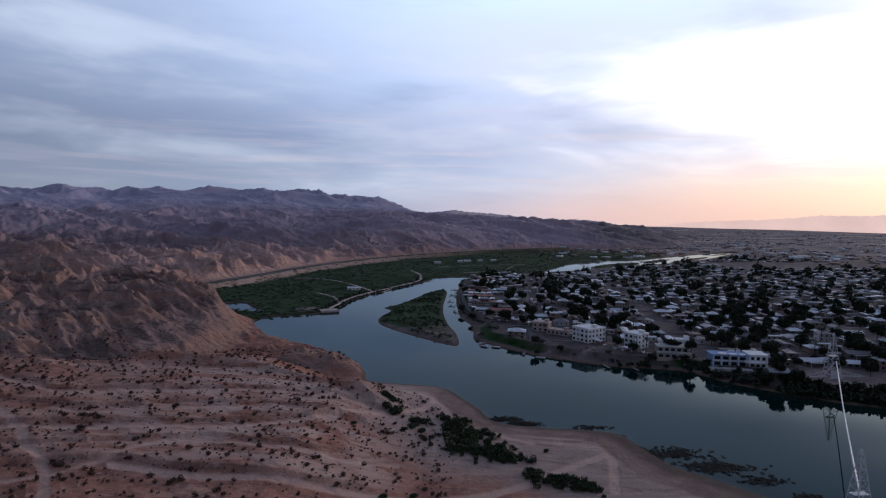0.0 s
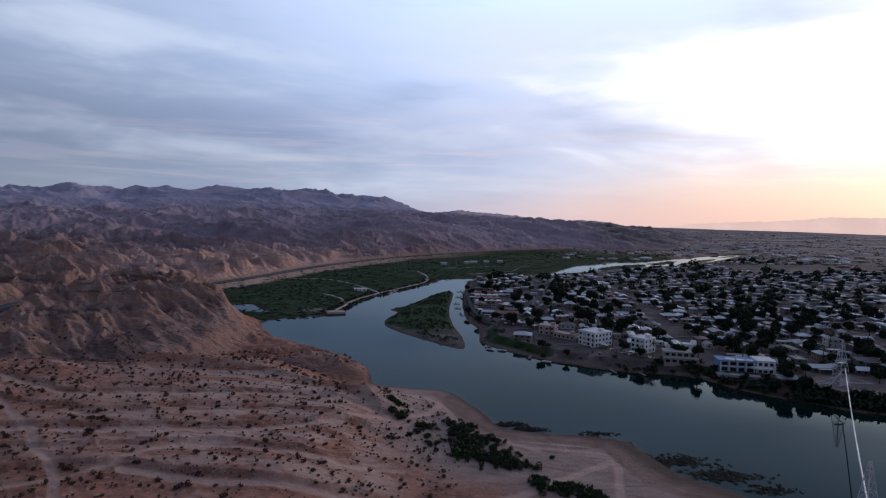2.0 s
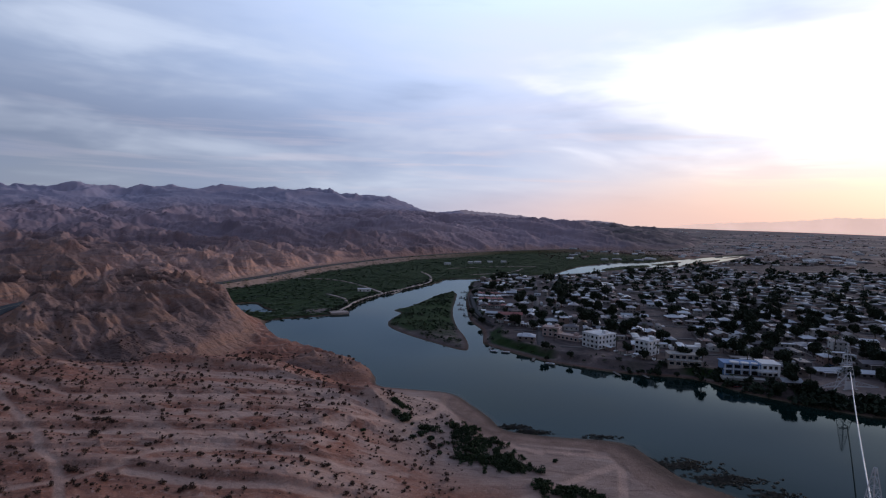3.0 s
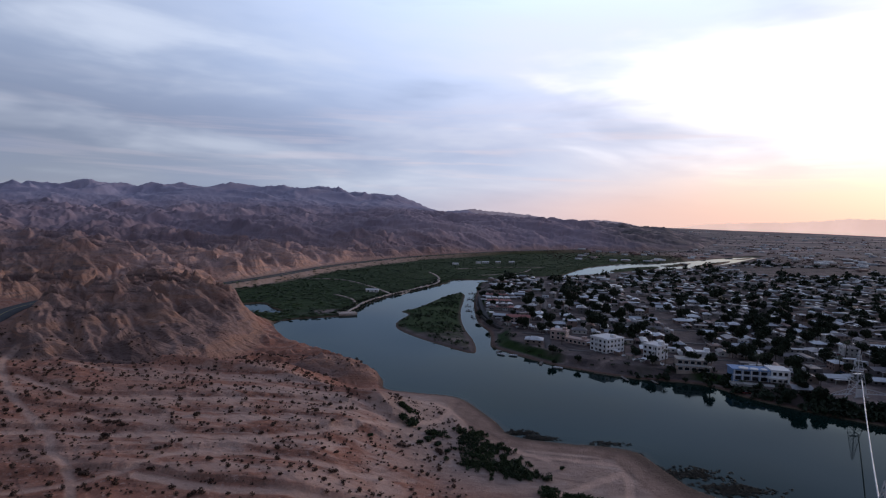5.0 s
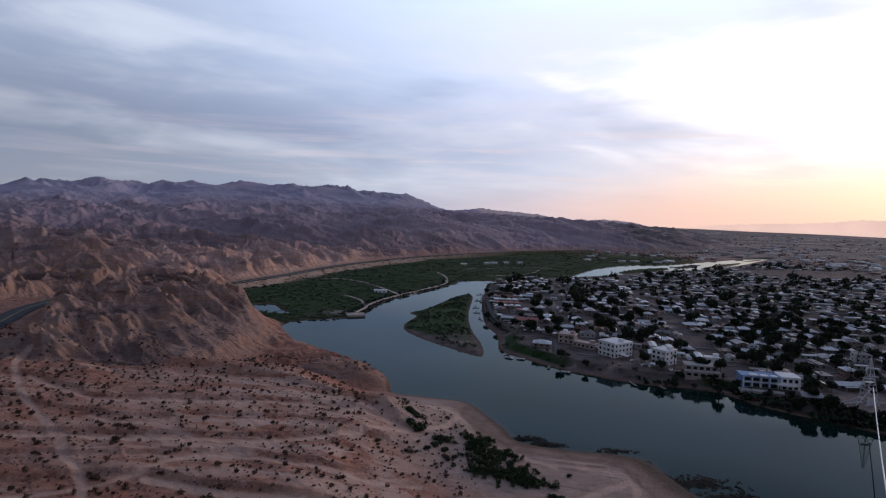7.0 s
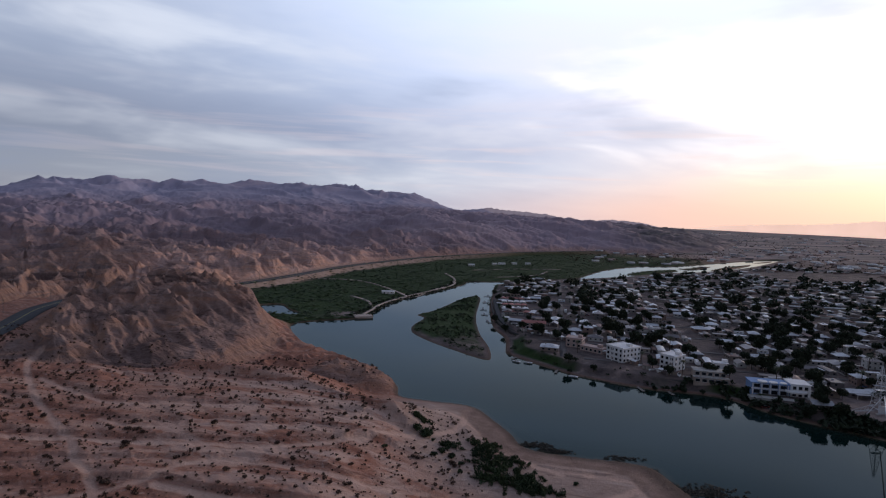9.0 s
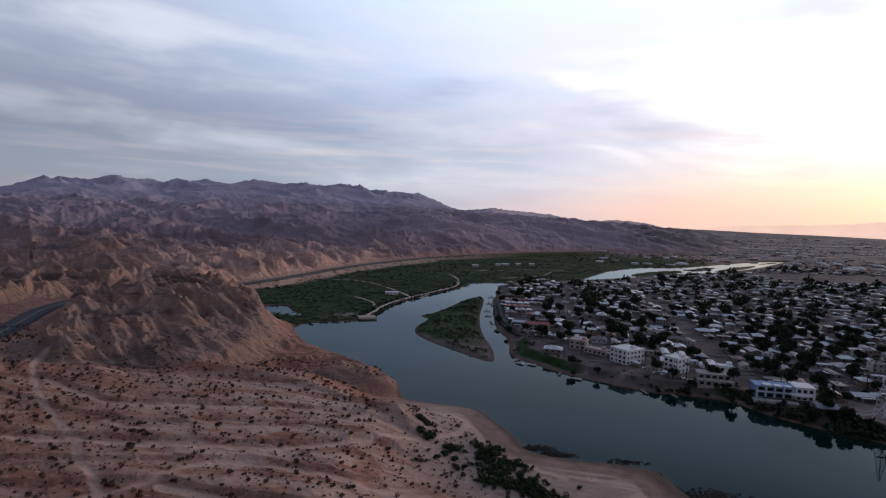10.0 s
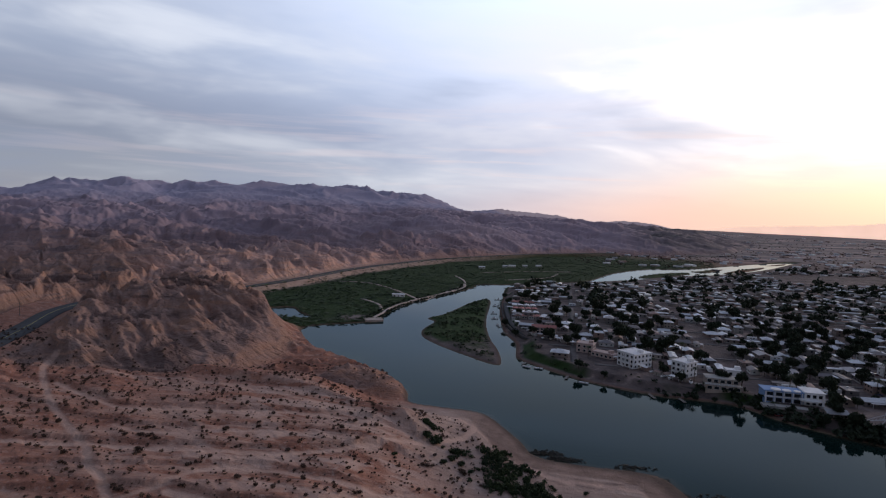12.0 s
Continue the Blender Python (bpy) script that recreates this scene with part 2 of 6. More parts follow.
def speckled(name, a, b, scale=3.0, rough=0.85, bump=0.3, distance=0.05, metal=0.0, spec=0.3, vary=0.0):
    """Two tones broken up at two scales; vary: how far the brightness differs from piece to piece."""
    m, g = material(name)
    at = g.node("ShaderNodeNewGeometry").outputs["Position"]
    n1 = g.noise(at, scale, 5.0, 0.6)
    n2 = g.noise(at, scale * 0.13, 4.0, 0.6)
    v = g.math("ADD", g.math("MULTIPLY", n1, 0.5), g.math("MULTIPLY", n2, 0.5))
    colour = g.mix(g.span(v, 0.36, 0.64), a, b)
    if vary:
        rnd = g.math("ADD", g.node("ShaderNodeObjectInfo").outputs["Random"], g.node("ShaderNodeNewGeometry").outputs["Random Per Island"])
        rnd = g.math("FRACT", rnd)
        colour = g.node("ShaderNodeHueSaturation", {"Color": colour, "Value": g.math("ADD", 1.0 - vary, g.math("MULTIPLY", rnd, 2 * vary))}).outputs[0]
    finish(g, colour, rough, n1, bump, distance, metal, spec)
    return m


GROUND = ground_material()
WATER = water_material()


# ---------------------------------------------------------------- lie of the land
def gradient_noise(x, y, seed):
    ix, iy = np.floor(x).astype(np.int64), np.floor(y).astype(np.int64)
    fx, fy = x - ix, y - iy
    u, v = fx * fx * fx * (fx * (fx * 6 - 15) + 10), fy * fy * fy * (fy * (fy * 6 - 15) + 10)

    def corner(dx, dy):
        h = ((ix + dx) * 374761393 + (iy + dy) * 668265263 + seed * 982451653) & 0xFFFFFFFF
        h = ((h ^ (h >> 13)) * 1274126177) & 0xFFFFFFFF
        a = ((h ^ (h >> 16)) & 0xFFFF) * (2 * math.pi / 65536)
        return np.cos(a) * (fx - dx) + np.sin(a) * (fy - dy)
    top = corner(0, 0) * (1 - u) + corner(1, 0) * u
    low = corner(0, 1) * (1 - u) + corner(1, 1) * u
    return (top * (1 - v) + low * v) * 1.5


def fbm(x, y, wave, octaves, seed, gain=0.5):
    out, amp, total = 0, 1.0, 0
    for i in range(octaves):
        out = out + amp * gradient_noise(x / wave, y / wave, seed + i)
        total += amp
        amp, wave = amp * gain, wave * 0.49
    return out / total


def ridges(x, y, wave, octaves, seed, gain=0.44):
    """Sharp crests and gullies, 0 to about 1."""
    wx = x + wave * 0.35 * gradient_noise(x / wave, y / wave, seed + 50)
    wy = y + wave * 0.35 * gradient_noise(x / wave, y / wave, seed + 60)
    out, amp, total, weight = 0, 1.0, 0, 1.0
    for i in range(octaves):
        n = 1 - np.abs(gradient_noise(wx / wave, wy / wave, seed + i)) * 1.25
        n = np.clip(n, 0, 1) ** 1.45
        out = out + amp * n * weight
        weight = np.clip(n * 1.5, 0.25, 1)
        total += amp
        amp, wave = amp * gain, wave * 0.5
    return out / total


def facets(x, y, wave, seed):
    """Planar slopes between sharp crests and sharp gullies, 0 to 1."""
    wx = x + wave * 0.45 * gradient_noise(x / wave * 0.7, y / wave * 0.7, seed + 50)
    wy = y + wave * 0.45 * gradient_noise(x / wave * 0.7, y / wave * 0.7, seed + 60)
    n = gradient_noise(wx / wave, wy / wave, seed) * 1.9
    return np.abs((n + 0.5) % 2.0 - 1.0)


def gullies(x, y, sx, sy, wave, octaves, seed):
    """Branching spurs and gullies that run down the slope sx, sy; about -1 to 1."""
    norm = np.hypot(sx, sy) + 1e-4
    bx, by = sy / norm, -sx / norm
    h, hx, hy, amp, total, f = 0.0, 0.0, 0.0, 1.0, 0.0, 1.0 / wave
    for o in range(octaves):
        dx, dy = bx + hy, by - hx
        long = np.hypot(dx, dy) + 1e-4
        scale = np.minimum(1.0, 1.25 / long)
        dx, dy = dx * scale, dy * scale
        px, py = x * f, y * f
        ix, iy = np.floor(px).astype(np.int64), np.floor(py).astype(np.int64)
        fx, fy = px - ix, py - iy
        c, sn, wt = 0.0, 0.0, 0.0
        for i in (-1, 0, 1):
            for j in (-1, 0, 1):
                k = ((ix + i) * 374761393 + (iy + j) * 668265263 + (seed + o) * 982451653) & 0xFFFFFFFF
                k = ((k ^ (k >> 13)) * 1274126177) & 0xFFFFFFFF
                qx, qy = fx - i - ((k >> 4) & 1023) / 1023.0, fy - j - ((k >> 16) & 1023) / 1023.0
                w = np.exp(-2.6 * (qx * qx + qy * qy))
                turn = (qx * dx + qy * dy) * 6.2832
                wt = wt + w
                u = turn * 0.159155
                c = c + (1 - 4 * np.abs(u - np.round(u))) * w
                sn = sn - np.sin(turn) * w
        c, sn = c / wt, sn / wt
        h = h + amp * c
        hx, hy = hx + 0.8 ** o * sn * dx, hy + 0.8 ** o * sn * dy
        total += amp
        amp, f = amp * 0.47, f * 2.0
    return np.clip(h / total * 2.4, -1.3, 1.3)


def spurs(x, y, wave, octaves, seed, steep, stretch=1.8):
    """Gullies over a gently rolling slope that falls to the river; -1 to 1."""
    u, v = (0.75 * x - 0.66 * y) / stretch, 0.66 * x + 0.75 * y
    e = 0.02 * wave
    b = fbm(u, v, wave * 2.2, 2, seed + 70)
    gu = (fbm(u + e, v, wave * 2.2, 2, seed + 70) - b) / e * wave * 0.8
    gv = (fbm(u, v + e, wave * 2.2, 2, seed + 70) - b) / e * wave * 0.8
    return gullies(u, v, gu - steep, gv, wave, octaves, seed)


def smooth(a, b, v):
    t = np.clip((v - a) / (b - a), 0, 1)
    return t * t * (3 - 2 * t)


def curve(points, n=4, closed=False):
    """A rounded line through a few points."""
    p = np.array(points, float)
    k = len(p)
    out = []
    for i in range(k if closed else k - 1):
        if closed:
            a, b, c, d = p[i - 1], p[i], p[(i + 1) % k], p[(i + 2) % k]
        else:
            a, b, c, d = p[max(i - 1, 0)], p[i], p[i + 1], p[min(i + 2, k - 1)]
        for t in np.arange(n) / n:
            out.append(0.5 * (2 * b + (c - a) * t + (2 * a - 5 * b + 4 * c - d) * t * t + (3 * b - a - 3 * c + d) * t ** 3))
    if not closed:
        out.append(p[-1])
    return np.array(out)


def within(line, x, y, reach):
    """Which points lie in the box round a line, widened by the reach."""
    p = np.array(line, float)
    (x0, y0), (x1, y1) = p[:, :2].min(0) - reach, p[:, :2].max(0) + reach
    return (x > x0) & (x < x1) & (y > y0) & (y < y1)


def line_distance(line, x, y, closed=False, reach=None):
    """Distance to a line; past the reach, the reach itself."""
    if reach is not None:
        out = np.full(x.shape, float(reach))
        m = within(line, x, y, reach)
        if m.any():
            out[m] = np.minimum(line_distance(line, x[m], y[m], closed), reach)
        return out
    p = np.array(line, float)[:, :2]
    q = np.roll(p, -1, 0) if closed else p[1:]
    best = np.full(x.shape, 1e18)
    for (ax, ay), (bx, by) in zip(p, q):
        dx, dy = bx - ax, by - ay
        t = np.clip(((x - ax) * dx + (y - ay) * dy) / max(dx * dx + dy * dy, 1e-9), 0, 1)
        best = np.minimum(best, (x - ax - t * dx) ** 2 + (y - ay - t * dy) ** 2)
    return np.sqrt(best)


def inside(line, x, y):
    p = np.array(line, float)
    odd = np.zeros(x.shape, bool)
    for (ax, ay), (bx, by) in zip(p, np.roll(p, -1, 0)):
        if ay != by:
            odd ^= ((ay > y) != (by > y)) & (x < (bx - ax) * (y - ay) / (by - ay) + ax)
    return odd


def depth_in(line, x, y, reach=None):
    """Metres inside an outline; negative outside it."""
    if reach is not None:
        out = np.full(x.shape, -float(reach))
        m = within(line, x, y, reach)
        if m.any():
            out[m] = np.maximum(depth_in(line, x[m], y[m]), -reach)
        return out
    d = line_distance(line, x, y, True)
    return np.where(inside(line, x, y), d, -d)


WEST_BANK = [(900, -60), (400, 40), (200, 105), (130, 150), (103, 177), (92, 189), (82, 199), (77, 213), (69, 230), (41, 234), (22, 240), (16, 255), (8, 272),
             (1, 285), (-8, 291), (-26, 294), (-42, 299), (-47, 318), (-65, 339), (-94, 369), (-126, 399), (-150, 440), (-160, 476), (-122, 504), (-103, 520),
             (-108, 560), (-95, 623), (-70, 687), (-26, 794), (-20, 833), (24, 848), (98, 903), (161, 951), (230, 1103), (334, 1243), (440, 1300),
             (646, 1509), (780, 1640), (850, 1690)]
EAST_BANK = [(880, 1670), (795, 1582), (583, 1302), (428, 1140), (339, 1084), (252, 996), (197, 949), (95, 875), (27, 824), (15, 714), (10, 613), (12, 505),
             (21, 458), (20, 414), (24, 401), (42, 379), (59, 361), (81, 347), (106, 336), (128, 333), (145, 324), (158, 304), (184, 283), (212, 269),
             (300, 255), (420, 235), (600, 200), (1000, 120)]
RIVER = np.vstack([curve(WEST_BANK), curve(EAST_BANK)])
TOWN_LAND = EAST_BANK + [(4950, 120), (4950, 4950), (1900, 2500)]
ISLAND = curve([(-1, 684), (-21, 666), (-46, 578), (-61, 547), (-53, 530), (-59, 493), (-56, 464), (-40, 436), (-16, 407), (4, 387), (9, 394), (7, 429), (0, 476), (-4, 552)], 4, True)
ISLET = curve([(268, 1048), (292, 1100), (360, 1172), (404, 1186), (352, 1118), (304, 1062)], 4, True)
BARS = [ISLET] + [curve(p, 4, True) for p in (
    [(478, 1215), (530, 1295), (610, 1392), (668, 1452), (622, 1372), (540, 1272)],
    [(205, 968), (250, 1000), (300, 1046), (270, 1004), (226, 966)],
    [(352, 1092), (420, 1146), (452, 1182), (420, 1126), (372, 1086)],
    [(420, 1230), (452, 1262), (520, 1330), (500, 1288), (446, 1222)],
    [(700, 1510), (760, 1580), (800, 1622), (770, 1566)])]
POND = curve([(-226, 553), (-206, 566), (-188, 540), (-170, 520), (-190, 512), (-212, 526)], 4, True)
NEAR_HILL = [(-262, 266), (-221, 266), (-164, 274), (-150, 288), (-142, 325), (-137, 365), (-144, 402), (-168, 441), (-184, 474), (-204, 500), (-232, 515), (-255, 560),
             (-285, 585), (-312, 560), (-342, 485), (-329, 412), (-303, 357), (-266, 302)]
CAPE = [(-104, 318), (-92, 345), (-66, 336), (-48, 317), (-44, 303), (-62, 298), (-86, 305)]
HILLS = [(-360, 180), (-322, 300), (-366, 400), (-385, 480), (-368, 575), (-330, 625), (-300, 700), (-275, 776), (-252, 900), (-205, 1040), (-125, 1220),
         (80, 1480), (340, 1690), (530, 1745), (800, 1950), (1150, 2600), (1500, 4950), (-5000, 4950), (-5000, 180)]
HIGHWAY = [(-225, 120, 20), (-256, 220, 20), (-290, 308, 19), (-310, 350, 18), (-338, 410, 17), (-352, 480, 14), (-335, 570, 10), (-302, 630, 7), (-277, 705, 7), (-255, 790, 7), (-231, 905, 7),
           (-183, 1040, 7), (-100, 1215, 7), (95, 1460, 8), (350, 1665, 9)]
TRACKS = [([(-260, 176), (-171, 181), (-143, 185), (-124, 186), (-88, 190), (-62, 198), (-48, 210), (-36, 222), (-26, 229), (-8, 250), (-4, 280)], 1.6),
          ([(-236, 285), (-224, 261), (-187, 221), (-154, 193), (-141, 183), (-131, 171), (-113, 155), (-90, 120)], 1.25),
          ([(-140, 140), (-109, 154), (-89, 179), (-53, 180), (-31, 181), (-16, 186)], 1.2),
          ([(-97, 161), (-71, 158), (-47, 160), (-14, 163), (6, 168), (21, 175), (40, 190), (60, 205)], 1.8),
          ([(-201, 242), (-157, 220), (-133, 222), (-87, 231), (-51, 234), (-26, 232)], 1.2),
          ([(-145, 203), (-130, 198), (-114, 201), (-88, 210), (-62, 214)], 0.9),
          ([(-20, 276), (-8, 268), (-3, 260), (4, 249), (11, 239), (17, 229), (23, 220), (34, 214)], 1.5),
          ([(34, 216), (50, 214), (61, 211), (61, 200), (58, 188), (55, 176)], 1.5),
          ([(-190, 262), (-150, 262), (-115, 258), (-80, 248), (-50, 243)], 1.1)]
SCARPS = [([(-260, 285), (-164, 275), (-134, 272), (-100, 265), (-70, 256), (-50, 247), (-30, 233)], 5.5, 7.0),
          ([(-201, 246), (-157, 224), (-133, 226), (-87, 235), (-51, 238), (-28, 234)], 1.0, 1.0),
          ([(-260, 182), (-171, 187), (-124, 191), (-88, 195), (-62, 203), (-45, 215)], 1.2, 0.9),
          ([(-150, 150), (-100, 165), (-70, 162), (-40, 164), (-14, 167), (6, 172)], 1.4, 0.9),
          ([(-230, 232), (-160, 208), (-130, 205), (-100, 213), (-70, 217)], 0.9, 0.9),
          ([(-190, 160), (-140, 172), (-110, 176), (-80, 184), (-50, 184), (-30, 186)], 1.0, 0.9)]


def skyline(az):
    """Height in degrees above eye level of the far crest, by bearing."""
    return np.interp(az, [-180, -60, -43, -38.7, -35, -31.3, -27.3, -22.6, -16.5, -13, -8.2, -4.3, -0.8, 1.5, 6.1, 11.6, 16, 24.5, 31.2, 37.6, 60, 180],
                     [0.3, 0.6, 1.0, 2.0, 2.15, 1.95, 2.35, 2.5, 2.65, 2.45, 1.9, 1.4, 0.55, 0.30, 0.1, -0.2, -0.36, -0.47, -0.53, -0.64, -0.6, 0.3])


EYE = 90.0


def terrain(x, y):
    """Heights of the ground, and where each kind of surface lies."""
    r = np.hypot(x, y)
    az = np.degrees(np.arctan2(x, y))
    wet = depth_in(RIVER, x, y, 220)
    isle = depth_in(ISLAND, x, y, 40)
    for line in BARS:
        isle = np.maximum(isle, depth_in(line, x, y, 40))
    pond = depth_in(POND, x, y, 40)
    east = inside(TOWN_LAND, x, y) & (wet < 0)
    shore = np.maximum(-wet, 0)
    roll = fbm(x, y, 60, 5, 3)
    small = fbm(x, y, 9, 4, 11)

    # desert fan in front
    fan = np.interp(x, [-600, -260, -100, -50, -28, -8, 30, 90], [22, 18, 14.3, 12.0, 6.5, 2.8, 1.7, 1.2])
    gully = np.zeros(x.shape)
    m = (x > -330) & (x < 20) & (y > 90) & (y < 330)
    if m.any():
        gully[m] = spurs(x[m], y[m], 15, 3, 131, 0.8, 3.0)
    fan = fan * (1 + 0.08 * roll) + 0.40 * small + 0.22 * gully * smooth(-12, -50, x)
    fade = smooth(-12, -45, x)
    for line, high, wide in SCARPS:
        p = np.array(line, float)
        on = np.interp(x, p[:, 0], p[:, 1])
        crumble = 3.4 * fbm(x, y, 17, 4, 23)
        above = smooth(0, wide, y + crumble - on)
        fan = fan + high * fade * above * smooth(-290, -230, x) * (1 - 0.75 * smooth(wide, wide + 22, y - on) * (high < 3))
    # low steep hillock of the spit, and beach
    steep = smooth(296, 318, y)
    reach = 0.35 + shore * (0.055 + 1.3 * steep) + 0.25 * smooth(0, 4, shore)
    cape = depth_in(CAPE, x, y, 30)
    lower = smooth(272, 305, y) * smooth(-195, -150, x)
    fan = fan * (1 - lower) + np.minimum(fan, 3.6 + 1.6 * roll + 3.5 * facets(x, y, 30, 151) * facets(x, y, 13, 155)) * lower
    west = np.minimum(fan, reach + 14 * smooth(12, 60, shore) * (1 - steep))
    west = west + smooth(-2, 13, cape) * (3.6 + 2.0 * roll + 1.2 * small)
    # marsh flats to the north
    flats = 1.1 + 0.5 * roll + 0.2 * small
    flats = np.minimum(flats, 0.2 + 0.25 * shore)
    north = smooth(432, 482, y)
    west = west * (1 - north) + flats * north

    # badlands
    hill = depth_in(NEAR_HILL, x, y, 60)
    # crests run down towards the water
    along, across = (0.83 * x - 0.56 * y) / 1.5, 0.56 * x + 0.83 * y
    crest = np.zeros(x.shape)
    m = hill > -40
    if m.any():
        crest[m] = 0.62 * spurs(x[m], y[m], 42, 3, 31, 0.6) + 0.50 * spurs(x[m], y[m], 21, 3, 34, 0.6, 1.5)
    up = np.clip((y - 268) / 150, 0, 1)
    up = np.maximum(up, smooth(-225, -275, x) * smooth(292, 330, y) * 0.75)
    tall = 18.0 + (4 + 9 * up) * smooth(0, 18, hill) + 6.2 * crest * (0.66 + 0.34 * up) * smooth(-6, 8, hill)
    # the spur sinks towards the point where it meets the water
    tall = 6 + (tall - 6) * (0.30 + 0.70 * smooth(-138, -245, x + 0.25 * (340 - y)))
    on = smooth(-8, 20, hill)
    west = west * (1 - on) + tall * on + 1.3 * crest * smooth(-40, -5, hill) * (1 - on) * smooth(-100, -150, x)
    foot = depth_in(HILLS, x, y)
    relief = ridges(along, across, 340, 4, 41, 0.5)
    folds = np.full(x.shape, 0.5)
    m = (foot > -5) & (az > -60) & (az < 40)
    if m.any():
        folds[m] = 0.5 + 0.5 * (0.62 * spurs(x[m], y[m], 52, 4, 45, 0.45) + 0.52 * spurs(x[m], y[m], 160, 3, 48, 0.4))
    away = smooth(-15, -5, az)
    rise = (0.030 + 0.085 * away) * np.clip(foot, 0, 500) + 0.024 * np.clip(foot - 500, 0, 3000)
    near_in = 1 - smooth(900, 1700, r)
    lump = smooth(0, 200, foot) * (44 + 0.012 * np.clip(foot, 0, 2500)) * (relief - 0.30)
    hills = 6 + smooth(0, 30, foot) * 3 + rise + lump * (0.35 + 0.65 * smooth(700, 1600, r)) + smooth(0, 26, foot) * (25 * folds - 4) * (0.55 + 0.45 * near_in) + 11 * smooth(3, 28, foot) * smooth(520, 430, y)
    # keep the middle distance under the eye level that the crest line gives
    top = EYE + r * np.tan(np.radians(skyline(az)))
    lid = np.minimum(top - 0.004 * r, EYE + 0.004 * r) + (relief - 0.55) * 34 + (folds - 0.5) * 22
    hills = np.where(r > 900, np.minimum(hills, lid * 0.6 + hills * 0.4), hills)
    west = np.where(foot > 0, np.maximum(hills, 5), west)

    # town terrace and the plain behind it
    plain = 5 + 0.9 * fbm(x, y, 300, 4, 77) + 0.008 * np.clip(r - 1500, 0, 9000)
    bank = np.minimum(plain, 0.25 + 0.12 * shore + np.maximum(shore - 8, 0) * 0.6)
    land = np.where(east, bank, west)
    # far plain beyond the river and the mountains
    far_side = smooth(1650, 2300, r) * (foot <= 0) * (~east)
    land = np.where(far_side > 0, land * (1 - far_side) + plain * far_side, land)
    m = smooth(2700, 4450, r) * (1 - 0.5 * smooth(4550, 4900, r))
    spur = ridges(x, y, 560, 5, 101, 0.5)
    aim = top * 0.93 + (top - 40) * 0.16 * (spur - 0.5)
    jag = np.clip((spur - 0.5) * 70, -28, 34) * smooth(10, -2, az) * smooth(3400, 4400, r)
    land = np.where(r > 2700, land * (1 - m) + (aim + jag) * m, land)

    # highway bench
    road = np.array(HIGHWAY, float)
    best = np.full(x.shape, 1e18)
    level = np.zeros(x.shape)
    for i in range(len(road) - 1):
        a, b = road[i], road[i + 1]
        t = np.clip(((x - a[0]) * (b[0] - a[0]) + (y - a[1]) * (b[1] - a[1])) / ((b[0] - a[0]) ** 2 + (b[1] - a[1]) ** 2), 0, 1)
        d = np.hypot(x - a[0] - t * (b[0] - a[0]), y - a[1] - t * (b[1] - a[1]))
        level = np.where(d < best, a[2] + t * (b[2] - a[2]), level)
        best = np.minimum(best, d)
    near = best
    k = smooth(17, 9, near) * (~east)
    land = land * (1 - k) + (level - 0.25) * k

    # islands, pond and river bed
    land = np.where(isle > 0, np.minimum(0.2 + 0.16 * isle, 2.0 + 0.6 * roll), land)
    under = np.where((isle <= 0) & (wet > 0), np.minimum(wet, np.where(isle < 0, -isle, 1e9)), 0)
    under = np.maximum(under, np.maximum(pond, 0) * 0.3)
    shelf = np.where((x > -20) & (y < 290), 0.10, 0.16)
    bed = -np.minimum(0.15 + shelf * under, 4.0) - 0.12 * small * smooth(0, 5, under)
    z = np.where(under > 0, np.minimum(bed, -0.05), np.maximum(land, 0.12))

    track = np.zeros(x.shape)
    wob = 0.6 * small
    for line, half in TRACKS:
        track = np.maximum(track, (0.34 + 0.27 * half) * smooth(half + 0.8, half - 0.6, line_distance(curve(line, 3), x, y, False, 9) + wob))
    dry = under <= 0
    z = np.where(dry, z - 0.25 * track, z)
